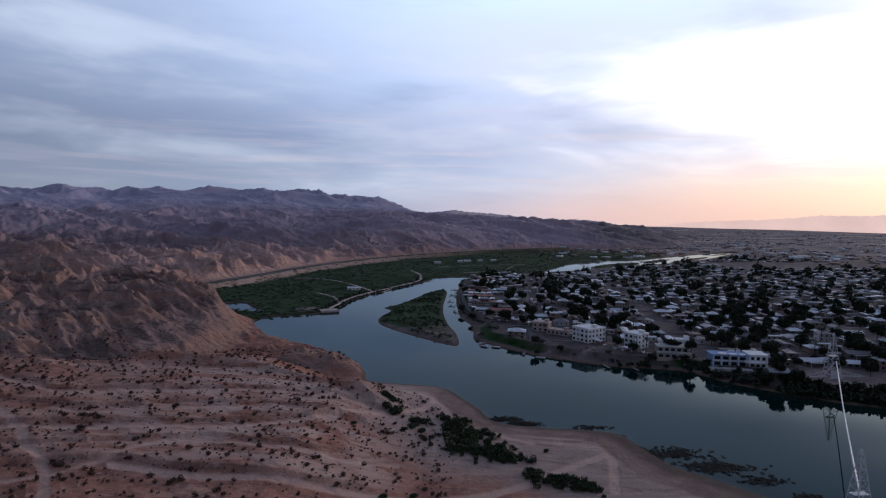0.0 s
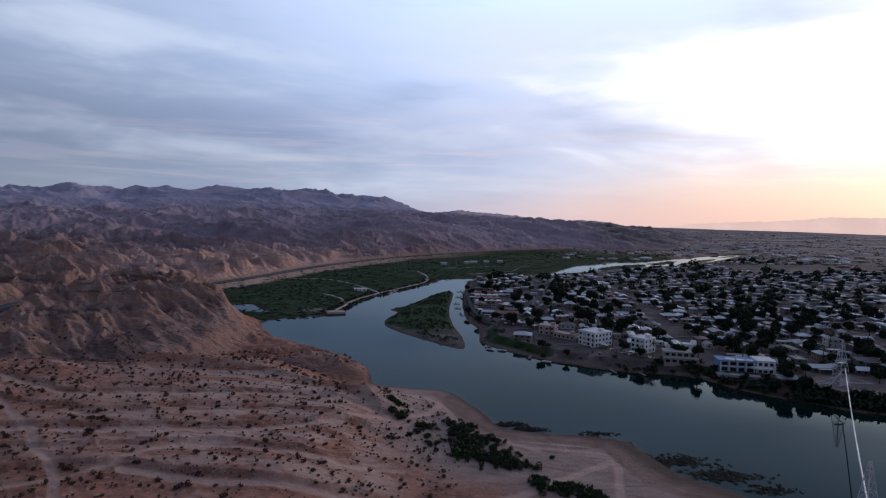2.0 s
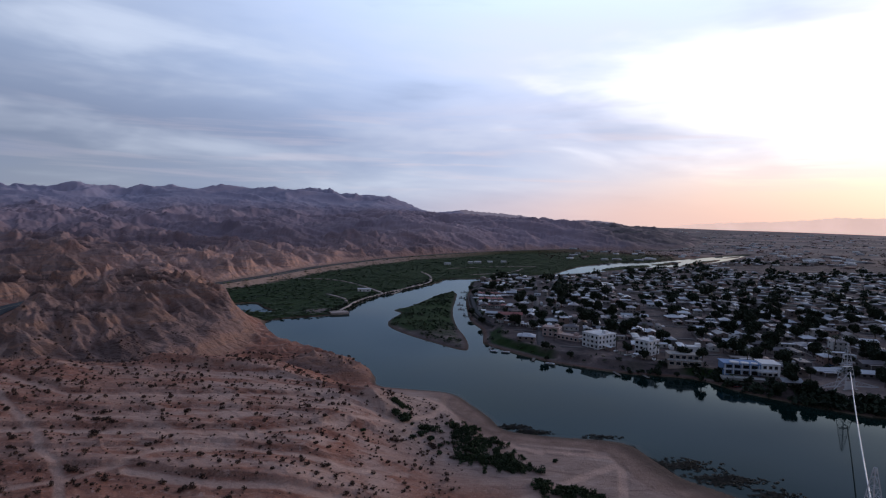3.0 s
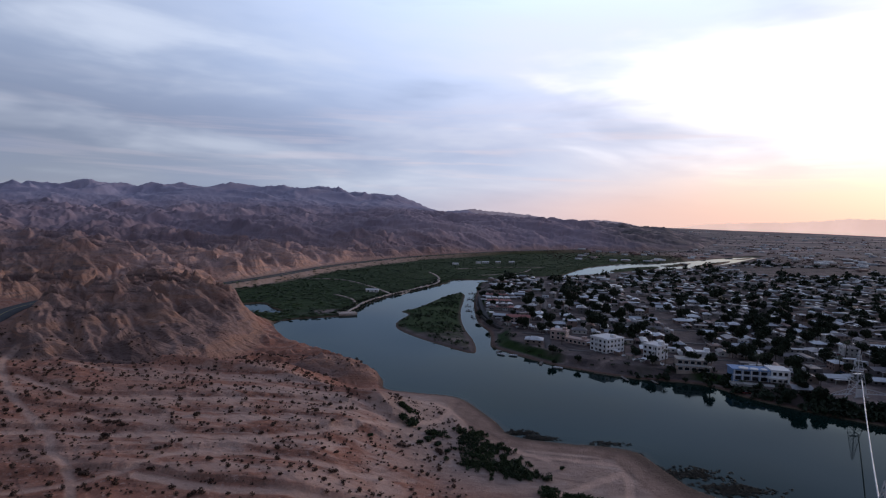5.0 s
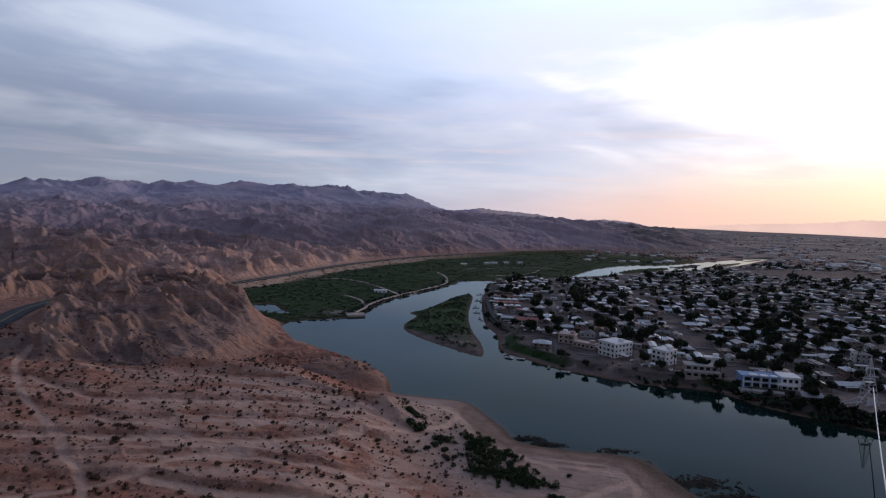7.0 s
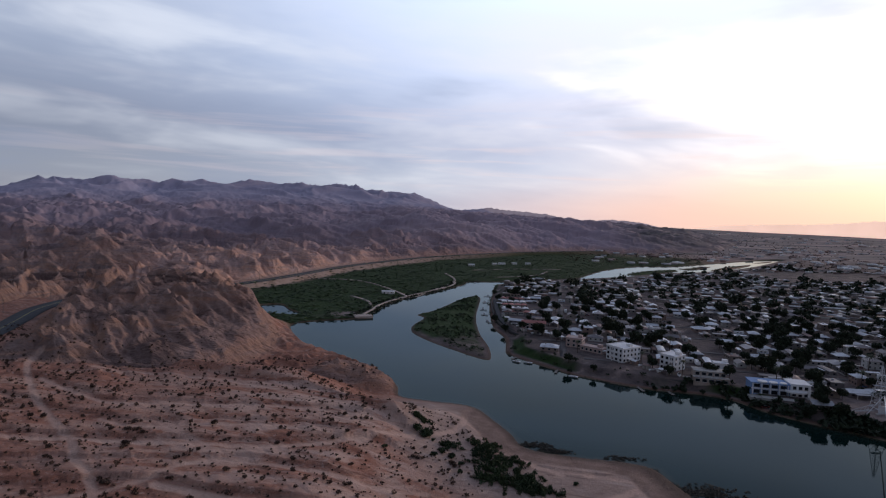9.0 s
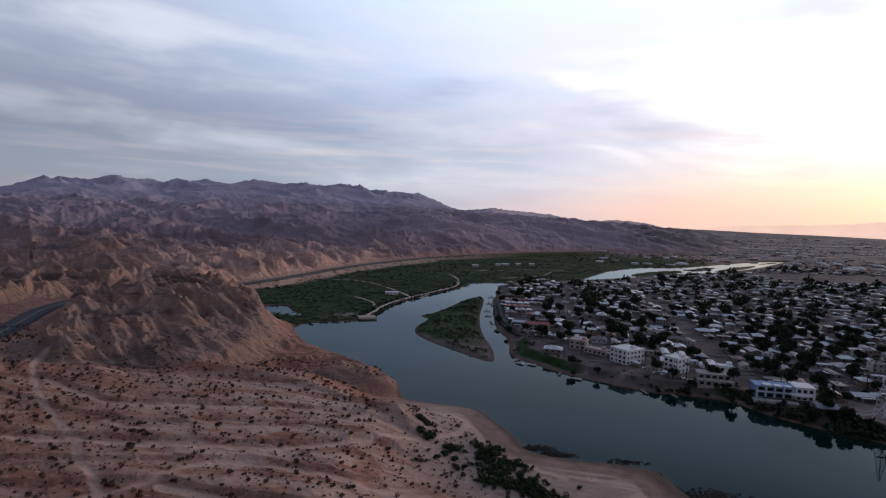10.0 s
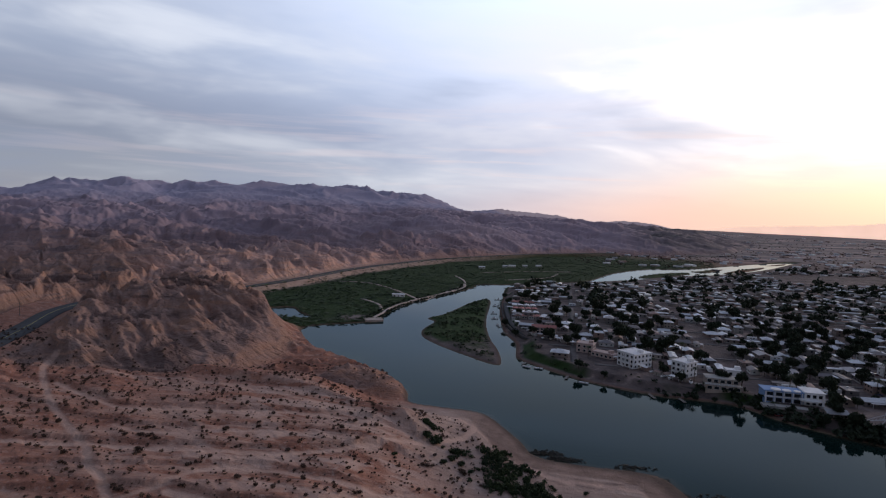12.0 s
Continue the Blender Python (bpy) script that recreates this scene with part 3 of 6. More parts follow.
    kinds = {
        "rock": np.maximum(smooth(-6, 6, hill), np.maximum(smooth(-4, 4, foot), smooth(-4, 4, cape) * 0.8)),
        # far and ranges grow with distance and lay on the rock's painted haze
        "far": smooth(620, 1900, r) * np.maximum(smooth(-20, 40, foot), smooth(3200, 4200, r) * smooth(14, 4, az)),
        "basalt": smooth(1000, 1300, r) * smooth(2400, 1600, r) * smooth(5, 60, foot) * 0.5 * (1 - away),
        "beach": (~east) * smooth(300, 285, y) * smooth(-44, -22, x + 0.25 * (y - 230)) * smooth(70, 45, shore) * (foot < 0),
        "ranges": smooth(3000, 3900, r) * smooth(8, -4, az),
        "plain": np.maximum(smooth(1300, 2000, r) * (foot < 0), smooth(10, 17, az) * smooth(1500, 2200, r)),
        "veg": np.clip(np.maximum(smooth(448, 480, y) * (~east) * smooth(-8, -45, foot) * smooth(1900, 1500, r) * smooth(24, 18, az) * (pond < 0) * smooth(-2, -8, hill),
                                  np.maximum(smooth(3, 9, isle) * (0.25 + 0.75 * smooth(-0.1, 0.25, roll + 0.3 * small)), east * smooth(4, 7, shore) * smooth(17, 12, shore) * smooth(300, 330, y) * smooth(-0.15, 0.2, roll))), 0, 1),
        "town": np.maximum(smooth(0, 2, isle) * (y < 800), east * smooth(1, 4, shore)) * smooth(2300, 1400, r),
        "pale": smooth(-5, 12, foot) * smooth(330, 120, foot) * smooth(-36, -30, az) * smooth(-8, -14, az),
        "lot": east * smooth(1.25, 0.8, np.hypot((x - 216) / 34, (y - 312) / 26) + 0.3 * roll) * smooth(12, 18, shore),
        "bench": smooth(30, 14, near) * smooth(470, 520, y) * smooth(1500, 1100, r) * (~east),
        "cut": smooth(34, 16, near) * smooth(2, 10, foot) * smooth(-36, -32, az) * smooth(660, 610, y),
        "mud": smooth(26, 8, np.hypot((x + 138) * 0.7, y - 528)) * smooth(-0.35, 0.05, roll),
        "flat": dry * (~east) * smooth(300, 285, y) * smooth(-20, 0, x) * (foot < 0) * smooth(1.0, 0.86, np.where(wet < 0, shore, 1e9) / (16 + 4 * smooth(48, 70, x) + 4 * roll)),
        "wash": smooth(-180, -80, x) * smooth(-5, -30, x) * smooth(290, 262, y) * smooth(150, 175, y) * (foot < 0),
        "track": track * dry,
        "damp": dry * smooth(1.0, 0.1, np.minimum(np.where(isle > 0, isle * 1.2, 1e9), np.where(wet < 0, shore, 1e9)) / (5 + 3 * smooth(0, 30, x) * (y < 300) + 7 * smooth(48, 78, x) * (y < 240) + 3 * roll)),
        "depth": np.where(dry, 0, np.clip(-z / 4.0, 0.004, 1)),
    }
    return z, kinds


def mesh_object(name, verts, faces, mat, smooth_shade=True):
    me = bpy.data.meshes.new(name)
    me.vertices.add(len(verts))
    me.vertices.foreach_set("co", np.asarray(verts, np.float32).ravel())
    faces = np.asarray(faces, np.int32)
    me.loops.add(faces.size)
    me.polygons.add(len(faces))
    me.loops.foreach_set("vertex_index", faces.ravel())
    me.polygons.foreach_set("loop_start", np.arange(0, faces.size, faces.shape[1], dtype=np.int32))
    me.update(calc_edges=True)
    if smooth_shade:
        me.polygons.foreach_set("use_smooth", np.ones(len(faces), bool))
    me.materials.append(mat)
    return new(name, me)


SHEET = {}


def build_ground():
    az = np.radians(np.concatenate([np.linspace(-46, 41, 1001), np.linspace(41, 314, 70)[1:-1]]))
    rad = np.concatenate([[0.01, 25, 60, 90], np.geomspace(112, 330, 250)[:-1], np.geomspace(330, 820, 250)[:-1], np.geomspace(820, 4900, 260)])
    a, rr = np.meshgrid(az, rad)
    x, y = (rr * np.sin(a)).ravel(), (rr * np.cos(a)).ravel()
    n, k = len(az), len(rad)
    rings = [terrain(x[i:i + 24 * n], y[i:i + 24 * n]) for i in range(0, n * k, 24 * n)]
    z = np.concatenate([p[0] for p in rings])
    kinds = {key: np.concatenate([p[1][key] for p in rings]) for key in rings[0][1]}
    SHEET.update(az=np.degrees(az), rad=rad, z=z.reshape(k, n))
    i = np.arange((k - 1) * n).reshape(k - 1, n)
    j = np.roll(i, -1, 1)
    faces = np.stack([i, j, j + n, i + n], -1).reshape(-1, 4)
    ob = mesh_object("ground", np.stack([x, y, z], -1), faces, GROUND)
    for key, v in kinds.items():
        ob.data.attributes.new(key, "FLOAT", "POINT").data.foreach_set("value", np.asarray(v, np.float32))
    # the water sheet, wherever the bed lies under it
    px, py, pz, pd = [v.reshape(k, n)[::2, ::2] for v in (x, y, z, kinds["depth"])]
    h, w = px.shape
    i = np.arange((h - 1) * w).reshape(h - 1, w)[:, :-1]
    low = np.minimum.reduce([pz[:-1, :-1], pz[1:, :-1], pz[:-1, 1:], pz[1:, 1:]]) < 0.0
    wide = low.copy()
    wide[1:] |= low[:-1]
    wide[:-1] |= low[1:]
    wide[:, 1:] |= low[:, :-1]
    wide[:, :-1] |= low[:, 1:]
    a = i[wide]
    quads = np.stack([a, a + 1, a + w + 1, a + w], -1)
    used, back = np.unique(quads, return_inverse=True)
    co = np.stack([px.ravel()[used], py.ravel()[used], np.zeros(len(used))], -1)
    sheet = mesh_object("water", co, back.reshape(-1, 4), WATER)
    sheet.data.attributes.new("depth", "FLOAT", "POINT").data.foreach_set("value", np.asarray(pd.ravel()[used], np.float32))
    tagged(sheet, "calm dark green river reflecting the evening sky", "river", kind="structure")
    return tagged(ob, "bare pinkish desert, badland hills, marsh and plain", "ground", kind="structure")


ground = build_ground()


# ---------------------------------------------------------------- parts and simple shapes
def part(name, bm, mat, parent=None, label="", at=None, shade=False):
    """Links a bmesh as one mesh object, under a thing or a part."""
    me = bpy.data.meshes.new(name)
    bm.normal_update()
    bm.to_mesh(me)
    bm.free()
    me.materials.append(mat)
    if shade:
        me.polygons.foreach_set("use_smooth", np.ones(len(me.polygons), bool))
    return share(name, me, parent, label, at)


def share(name, me, parent=None, label="", at=None):
    ob = new(name, me)
    if parent is not None:
        ob.parent = parent
    if at is not None:
        ob.matrix_basis = at
    if label:
        ob["label"] = label
    return ob


def box(bm, x0, y0, z0, x1, y1, z1):
    v = [bm.verts.new(p) for p in ((x0, y0, z0), (x1, y0, z0), (x1, y1, z0), (x0, y1, z0), (x0, y0, z1), (x1, y0, z1), (x1, y1, z1), (x0, y1, z1))]
    for f in ((3, 2, 1, 0), (4, 5, 6, 7), (0, 1, 5, 4), (1, 2, 6, 5), (2, 3, 7, 6), (3, 0, 4, 7)):
        bm.faces.new([v[i] for i in f])


def boxed(*sizes):
    bm = bmesh.new()
    for s in sizes:
        box(bm, *s)
    return bm


def rod(bm, a, b, ra, rb=None, sides=6):
    """A straight round bar from a to b."""
    rb = ra if rb is None else rb
    a, b = Vector(a), Vector(b)
    q = (b - a).to_track_quat("Z", "Y")
    ring = []
    for p, r in ((a, ra), (b, rb)):
        ring.append([bm.verts.new(p + q @ Vector((r * math.cos(2 * math.pi * i / sides), r * math.sin(2 * math.pi * i / sides), 0))) for i in range(sides)])
    for i in range(sides):
        j = (i + 1) % sides
        bm.faces.new((ring[0][i], ring[0][j], ring[1][j], ring[1][i]))
    bm.faces.new(ring[0][::-1])
    bm.faces.new(ring[1])


def gable(bm, lx, ly, z, rise, over=0.5, thick=0.18):
    """A pitched roof with its ridge along x."""
    hx, hy = lx / 2 + over, ly / 2 + over
    drop = rise * over / (ly / 2)
    out = [(-hy, z - drop), (0, z + rise), (hy, z - drop), (hy, z - drop + thick), (0, z + rise + thick), (-hy, z - drop + thick)]
    ends = [[bm.verts.new((x, y, zz)) for y, zz in out] for x in (-hx, hx)]
    for i in range(6):
        j = (i + 1) % 6
        bm.faces.new((ends[0][i], ends[0][j], ends[1][j], ends[1][i]))
    for e, flip in ((ends[0], True), (ends[1], False)):
        for quad in ((0, 1, 4, 5), (1, 2, 3, 4)):
            f = [e[i] for i in quad]
            bm.faces.new(f if not flip else f[::-1])
    bmesh.ops.recalc_face_normals(bm, faces=bm.faces[:])


def hip(bm, lx, ly, z, rise, over=0.5, thick=0.2):
    hx, hy = lx / 2 + over, ly / 2 + over
    k = max(hx - hy, 0.3)
    low = [bm.verts.new((sx * hx, sy * hy, z - 0.15)) for sx, sy in ((-1, -1), (1, -1), (1, 1), (-1, 1))]
    mid = [bm.verts.new((sx * hx, sy * hy, z - 0.15 + thick)) for sx, sy in ((-1, -1), (1, -1), (1, 1), (-1, 1))]
    a, b = bm.verts.new((-k, 0, z + rise)), bm.verts.new((k, 0, z + rise))
    bm.faces.new(low[::-1])
    for i in range(4):
        bm.faces.new((low[i], low[(i + 1) % 4], mid[(i + 1) % 4], mid[i]))
    bm.faces.new((mid[0], mid[1], b, a))
    bm.faces.new((mid[1], mid[2], b))
    bm.faces.new((mid[2], mid[3], a, b))
    bm.faces.new((mid[3], mid[0], a))


def prism_walls(bm, lx, ly, h, rise):
    """Walls with gable ends, closed."""
    x, y = lx / 2, ly / 2
    ends = [[bm.verts.new((sx * x, yy, zz)) for yy, zz in ((-y, -0.6), (y, -0.6), (y, h), (0, h + rise), (-y, h))] for sx in (-1, 1)]
    for i in range(5):
        j = (i + 1) % 5
        bm.faces.new((ends[0][i], ends[0][j], ends[1][j], ends[1][i]))
    bm.faces.new(ends[0][::-1])
    bm.faces.new(ends[1])
    bmesh.ops.recalc_face_normals(bm, faces=bm.faces[:])


def tone_material(name, stops, rough=0.85, scale=1.2, metal=0.0, spec=0.25):
    """One of several paints, by the piece, weathered at two scales."""
    m, g = material(name)
    at = g.node("ShaderNodeNewGeometry").outputs["Position"]
    rnd = g.math("FRACT", g.math("ADD", g.node("ShaderNodeObjectInfo").outputs["Random"], g.node("ShaderNodeNewGeometry").outputs["Random Per Island"]))
    tone = g.node("ShaderNodeValToRGB", {0: rnd})
    tone.color_ramp.interpolation = "CONSTANT"
    e = tone.color_ramp.elements
    while len(e) < len(stops):
        e.new(0.5)
    for i, (el, c) in enumerate(zip(e, stops)):
        el.position, el.color = i / len(stops), (*c, 1)
    wear = g.math("ADD", g.math("MULTIPLY", g.noise(at, scale, 5.0, 0.65), 0.6), g.math("MULTIPLY", g.noise(at, scale * 0.15, 3.0, 0.6), 0.5))
    colour = g.mix(g.span(wear, 0.5, 0.75, 0.0, 0.5), tone.outputs[0], (0.12, 0.10, 0.09))
    finish(g, colour, rough, wear, 0.25, 0.05, metal, spec)
    return m


WALLS = tone_material("stucco", [(0.34, 0.31, 0.29), (0.24, 0.19, 0.17), (0.18, 0.165, 0.165), (0.55, 0.53, 0.52), (0.27, 0.18, 0.155), (0.14, 0.125, 0.125), (0.30, 0.26, 0.235)])
ROOFS = tone_material("roofing", [(0.52, 0.54, 0.58), (0.18, 0.16, 0.17), (0.76, 0.78, 0.82), (0.28, 0.24, 0.23), (0.42, 0.43, 0.47), (0.84, 0.85, 0.87), (0.28, 0.18, 0.16), (0.62, 0.63, 0.67), (0.46, 0.42, 0.42)], 0.6)
WHITE = speckled("white_render", (0.66, 0.65, 0.66), (0.78, 0.78, 0.80), 1.5)
BLUE = speckled("blue_render", (0.16, 0.26, 0.46), (0.22, 0.34, 0.56), 1.2)
TAN = speckled("tan_render", (0.30, 0.24, 0.21), (0.38, 0.31, 0.27), 1.2)
PINK = speckled("pink_render", (0.42, 0.31, 0.29), (0.50, 0.38, 0.35), 1.2)
RED = speckled("red_roof", (0.30, 0.11, 0.10), (0.40, 0.17, 0.15), 1.0)
CONCRETE = speckled("concrete", (0.30, 0.28, 0.27), (0.40, 0.38, 0.36), 1.5)
ASPHALT = speckled("asphalt", (0.045, 0.045, 0.05), (0.07, 0.068, 0.072), 2.0, 0.9)
PAINT = speckled("road_paint", (0.50, 0.42, 0.12), (0.60, 0.50, 0.18), 2.0)
DIRT_ROAD = speckled("street_dirt", (0.06, 0.055, 0.06), (0.13, 0.11, 0.108), 0.25)
STEEL = speckled("galvanised_steel", (0.52, 0.53, 0.56), (0.62, 0.63, 0.66), 3.0, 0.55, metal=0.2)
PIPE = speckled("white_pipe", (0.66, 0.66, 0.68), (0.78, 0.78, 0.80), 2.0, 0.5)
WOOD = speckled("grey_timber", (0.14, 0.12, 0.11), (0.24, 0.21, 0.19), 4.0)
RUBBER = speckled("rubber", (0.02, 0.02, 0.02), (0.04, 0.04, 0.04), 5.0)
TRUNK = speckled("bark", (0.06, 0.045, 0.035), (0.11, 0.08, 0.06), 4.0)
LEAF = speckled("tree_leaf", (0.012, 0.020, 0.011), (0.030, 0.042, 0.021), 1.6, 0.8, 0.0, vary=0.35)
PALM = speckled("palm_leaf", (0.030, 0.042, 0.022), (0.055, 0.065, 0.035), 2.0, 0.7, 0.0)
THICKET = speckled("thicket_leaf", (0.014, 0.026, 0.010), (0.042, 0.062, 0.024), 0.5, 0.8, 0.0, vary=0.4)
REED = speckled("marsh_leaf", (0.013, 0.033, 0.008), (0.044, 0.074, 0.022), 0.12, 0.85, 0.0, vary=0.45)
SCRUB = speckled("scrub_leaf", (0.056, 0.033, 0.026), (0.112, 0.068, 0.050), 1.0, 0.9, 0.0, vary=0.4)
DESERT_ROAD = speckled("pale_gravel", (0.36, 0.29, 0.26), (0.48, 0.39, 0.35), 0.6)
WEED = speckled("dark_weed", (0.008, 0.008, 0.006), (0.026, 0.022, 0.015), 1.0)
DARK_WALL = speckled("dark_stone", (0.045, 0.040, 0.042), (0.09, 0.08, 0.078), 0.8)
STONE = speckled("rubble", (0.13, 0.11, 0.10), (0.24, 0.20, 0.18), 1.0)


def glass_material():
    m, g = material("window_glass")
    finish(g, (0.012, 0.014, 0.018), 0.12, spec=0.5)
    return m


GLASS = glass_material()


def ground_z(x, y):
    """Height of the ground sheet under a point."""
    az, rad, z = SHEET["az"], SHEET["rad"], SHEET["z"]
    b, r = math.degrees(math.atan2(x, y)), math.hypot(x, y)
    b = b + 360 if b < -46 else b
    i = min(max(int(np.searchsorted(rad, r)) - 1, 0), len(rad) - 2)
    j = min(max(int(np.searchsorted(az, b)) - 1, 0), len(az) - 2)
    u, v = (r - rad[i]) / (rad[i + 1] - rad[i]), (b - az[j]) / (az[j + 1] - az[j])
    return float((z[i, j] * (1 - v) + z[i, j + 1] * v) * (1 - u) + (z[i + 1, j] * (1 - v) + z[i + 1, j + 1] * v) * u)


def thing(name, label, category, at, group=""):
    ob = new(name)
    ob.matrix_basis = at
    return tagged(ob, label, category, group)


# ---------------------------------------------------------------- highway and streets
def ribbon(name, line, half, lift, mat, n=8, z=None, thick=0.25):
    c = curve(line, n)
    d = np.gradient(c[:, :2], axis=0)
    d /= np.linalg.norm(d, axis=1)[:, None]
    side = np.stack([d[:, 1], -d[:, 0]], -1) * half
    zz = c[:, 2] if c.shape[1] > 2 else (np.array([ground_z(*p) for p in c[:, :2]]) if z is None else np.full(len(c), z))
    top = zz + lift
    v = np.concatenate([np.column_stack([c[:, :2] + s * side, top - t]) for s, t in ((1, 0), (-1, 0), (-1, thick), (1, thick))])
    k = len(c)
    faces = []
    for a, b in ((0, 1), (1, 2), (2, 3), (3, 0)):
        for i in range(k - 1):
            faces.append((a * k + i, a * k + i + 1, b * k + i + 1, b * k + i))
    ob = mesh_object(name, v, faces, mat, False)
    return ob


road = ribbon("road", HIGHWAY, 8.0, 0.06, ASPHALT, 16)
tagged(road, "dark asphalt two-lane highway on a graded bench", "road", kind="structure")
for off in (-0.15, 0.15):
    line = [(x + off, y, z) for x, y, z in HIGHWAY]
    stripe = ribbon("centre_line", line, 0.08, 0.075, PAINT, 16, thick=0.01)
    stripe.parent = road

TURN = radians(-7)


def town_xy(u, v):
    """Town grid to world: u across, v away from the river bend."""
    return 40 + u * math.cos(TURN) - v * math.sin(TURN), 300 + u * math.sin(TURN) + v * math.cos(TURN)


STREETS_V = [8, 118, 262, 395, 560, 720, 890]       # running away from the water
STREETS_U = [88 + 49 * i for i in range(18)]           # running across


# ---------------------------------------------------------------- houses
def opening(bm, w, h):
    box(bm, -w / 2, -0.06, 0, w / 2, 0.06, h)


WINDOW_ME, DOOR_ME, FRAME_ME = [bpy.data.meshes.new(n) for n in ("window", "door", "window_frame")]
for me, w, h, mat in ((WINDOW_ME, 1.5, 1.2, GLASS), (DOOR_ME, 1.0, 2.05, WOOD)):
    bm = bmesh.new()
    opening(bm, w, h)
    bm.to_mesh(me)
    bm.free()
    me.materials.append(mat)
bm = boxed((-0.85, -0.09, -0.1, 0.85, 0.09, 0.0), (-0.85, -0.09, 1.2, 0.85, 0.09, 1.3), (-0.85, -0.09, 0.0, -0.75, 0.09, 1.2), (0.75, -0.09, 0.0, 0.85, 0.09, 1.2))
bm.to_mesh(FRAME_ME)
bm.free()
FRAME_ME.materials.append(WHITE)


def add_openings(home, lx, ly, storeys=1, step=3.6):
    """A door and windows on the walls of a house."""
    for s in range(storeys):
        z = 1.0 + 2.9 * s
        n = max(2, int(lx / step))
        for side in (-1, 1):
            for i in range(n):
                x = -lx / 2 + lx * (i + 0.5) / n
                if s == 0 and side < 0 and i == n // 2:
                    share("door", DOOR_ME, home, at=pose(x, side * ly / 2, 0.05))
                    continue
                share("window", WINDOW_ME, home, at=pose(x, side * ly / 2, z))
        for side in (-1, 1):
            share("window", WINDOW_ME, home, at=pose(side * lx / 2, 0.8, z, 0, 0, 90))


def bungalow(lx, ly, h, rise, label, porch=False):
    home = thing("house", label, "house", pose(0, 0, -500), "houses of the town")
    bm = bmesh.new()
    prism_walls(bm, lx, ly, h, rise)
    part("wall", bm, WALLS, home)
    bm = bmesh.new()
    gable(bm, lx, ly, h + 0.05, rise)
    part("roof", bm, ROOFS, home)
    add_openings(home, lx, ly)
    if porch:
        part("porch_roof", boxed((-lx * 0.3, -ly / 2 - 3.2, h - 0.35, lx * 0.3, -ly / 2 - 0.55, h - 0.2)), ROOFS, home)
        for s in (-1, 1):
            part("porch_post", boxed((s * lx * 0.28 - 0.08, -ly / 2 - 3.1, -0.6, s * lx * 0.28 + 0.08, -ly / 2 - 2.94, h - 0.35)), WHITE, home)
    return home


def mobile_home(lx, ly, label):
    home = thing("mobile_home", label, "mobile home", pose(0, 0, -500), "houses of the town")
    bm = bmesh.new()
    prism_walls(bm, lx, ly, 3.0, 0.45)
    part("wall", bm, WALLS, home)
    bm = bmesh.new()
    gable(bm, lx, ly, 3.05, 0.45, 0.3, 0.12)
    part("roof", bm, ROOFS, home)
    part("skirting", boxed((-lx / 2 - 0.06, -ly / 2 - 0.06, -0.6, lx / 2 + 0.06, ly / 2 + 0.06, 0.6)), CONCRETE, home)
    part("carport_roof", boxed((-lx * 0.38, -ly / 2 - 3.6, 2.35, lx * 0.2, -ly / 2 - 0.35, 2.47)), ROOFS, home)
    for x in (-lx * 0.36, lx * 0.18):
        part("carport_post", boxed((x - 0.06, -ly / 2 - 3.5, -0.6, x + 0.06, -ly / 2 - 3.38, 2.35)), WHITE, home)
    add_openings(home, lx, ly, step=4.2)
    return home


def flat_house(lx, ly, storeys, label):
    home = thing("flat_roofed_house", label, "house", pose(0, 0, -500), "houses of the town")
    h = 2.95 * storeys
    part("wall", boxed((-lx / 2, -ly / 2, -0.6, lx / 2, ly / 2, h)), WALLS, home)
    part("roof", boxed((-lx / 2 - 0.25, -ly / 2 - 0.25, h, lx / 2 + 0.25, ly / 2 + 0.25, h + 0.22)), ROOFS, home)
    for y0 in (-ly / 2 - 0.25, ly / 2):
        part("parapet", boxed((-lx / 2 - 0.25, y0, h + 0.22, lx / 2 + 0.25, y0 + 0.25, h + 0.6)), WALLS, home)
    part("roof_cooler", boxed((lx * 0.1, -0.7, h + 0.22, lx * 0.1 + 1.3, 0.6, h + 1.2)), STEEL, home)
    add_openings(home, lx, ly, storeys)
    return home


def hip_house(lx, ly, storeys, label):
    home = thing("hip_roofed_house", label, "house", pose(0, 0, -500), "houses of the town")
    h = 2.9 * storeys
    part("wall", boxed((-lx / 2, -ly / 2, -0.6, lx / 2, ly / 2, h)), WALLS, home)
    bm = bmesh.new()
    hip(bm, lx, ly, h, ly * 0.2)
    part("roof", bm, ROOFS, home)
    part("chimney", boxed((lx * 0.2, 0.5, h, lx * 0.2 + 0.7, 1.2, h + ly * 0.2 + 0.5)), CONCRETE, home)
    add_openings(home, lx, ly, storeys)
    return home


HOMES = [bungalow(12, 8, 2.8, 1.5, "low stucco bungalow with a shallow pitched roof"),
         bungalow(14, 9, 2.9, 1.3, "long stucco bungalow with a covered porch", True),
         mobile_home(17, 5.2, "pale mobile home with a flat metal carport"),
         mobile_home(14, 4.6, "single-wide mobile home with an awning"),
         flat_house(11, 9, 1, "flat-roofed block house with a parapet"),
         hip_house(13, 10, 1, "single-storey house with a hipped roof"),
         hip_house(11, 9, 2, "two-storey house with a hipped roof"),
         flat_house(10, 8, 2, "two-storey flat-roofed house with a roof cooler")]
SIZES = [(12, 8, 4.3), (14, 9, 4.2), (17, 9, 3.5), (14, 8, 3.5), (11, 9, 3.4), (13, 10, 4.9), (11, 9, 7.6), (10, 8, 6.4)]

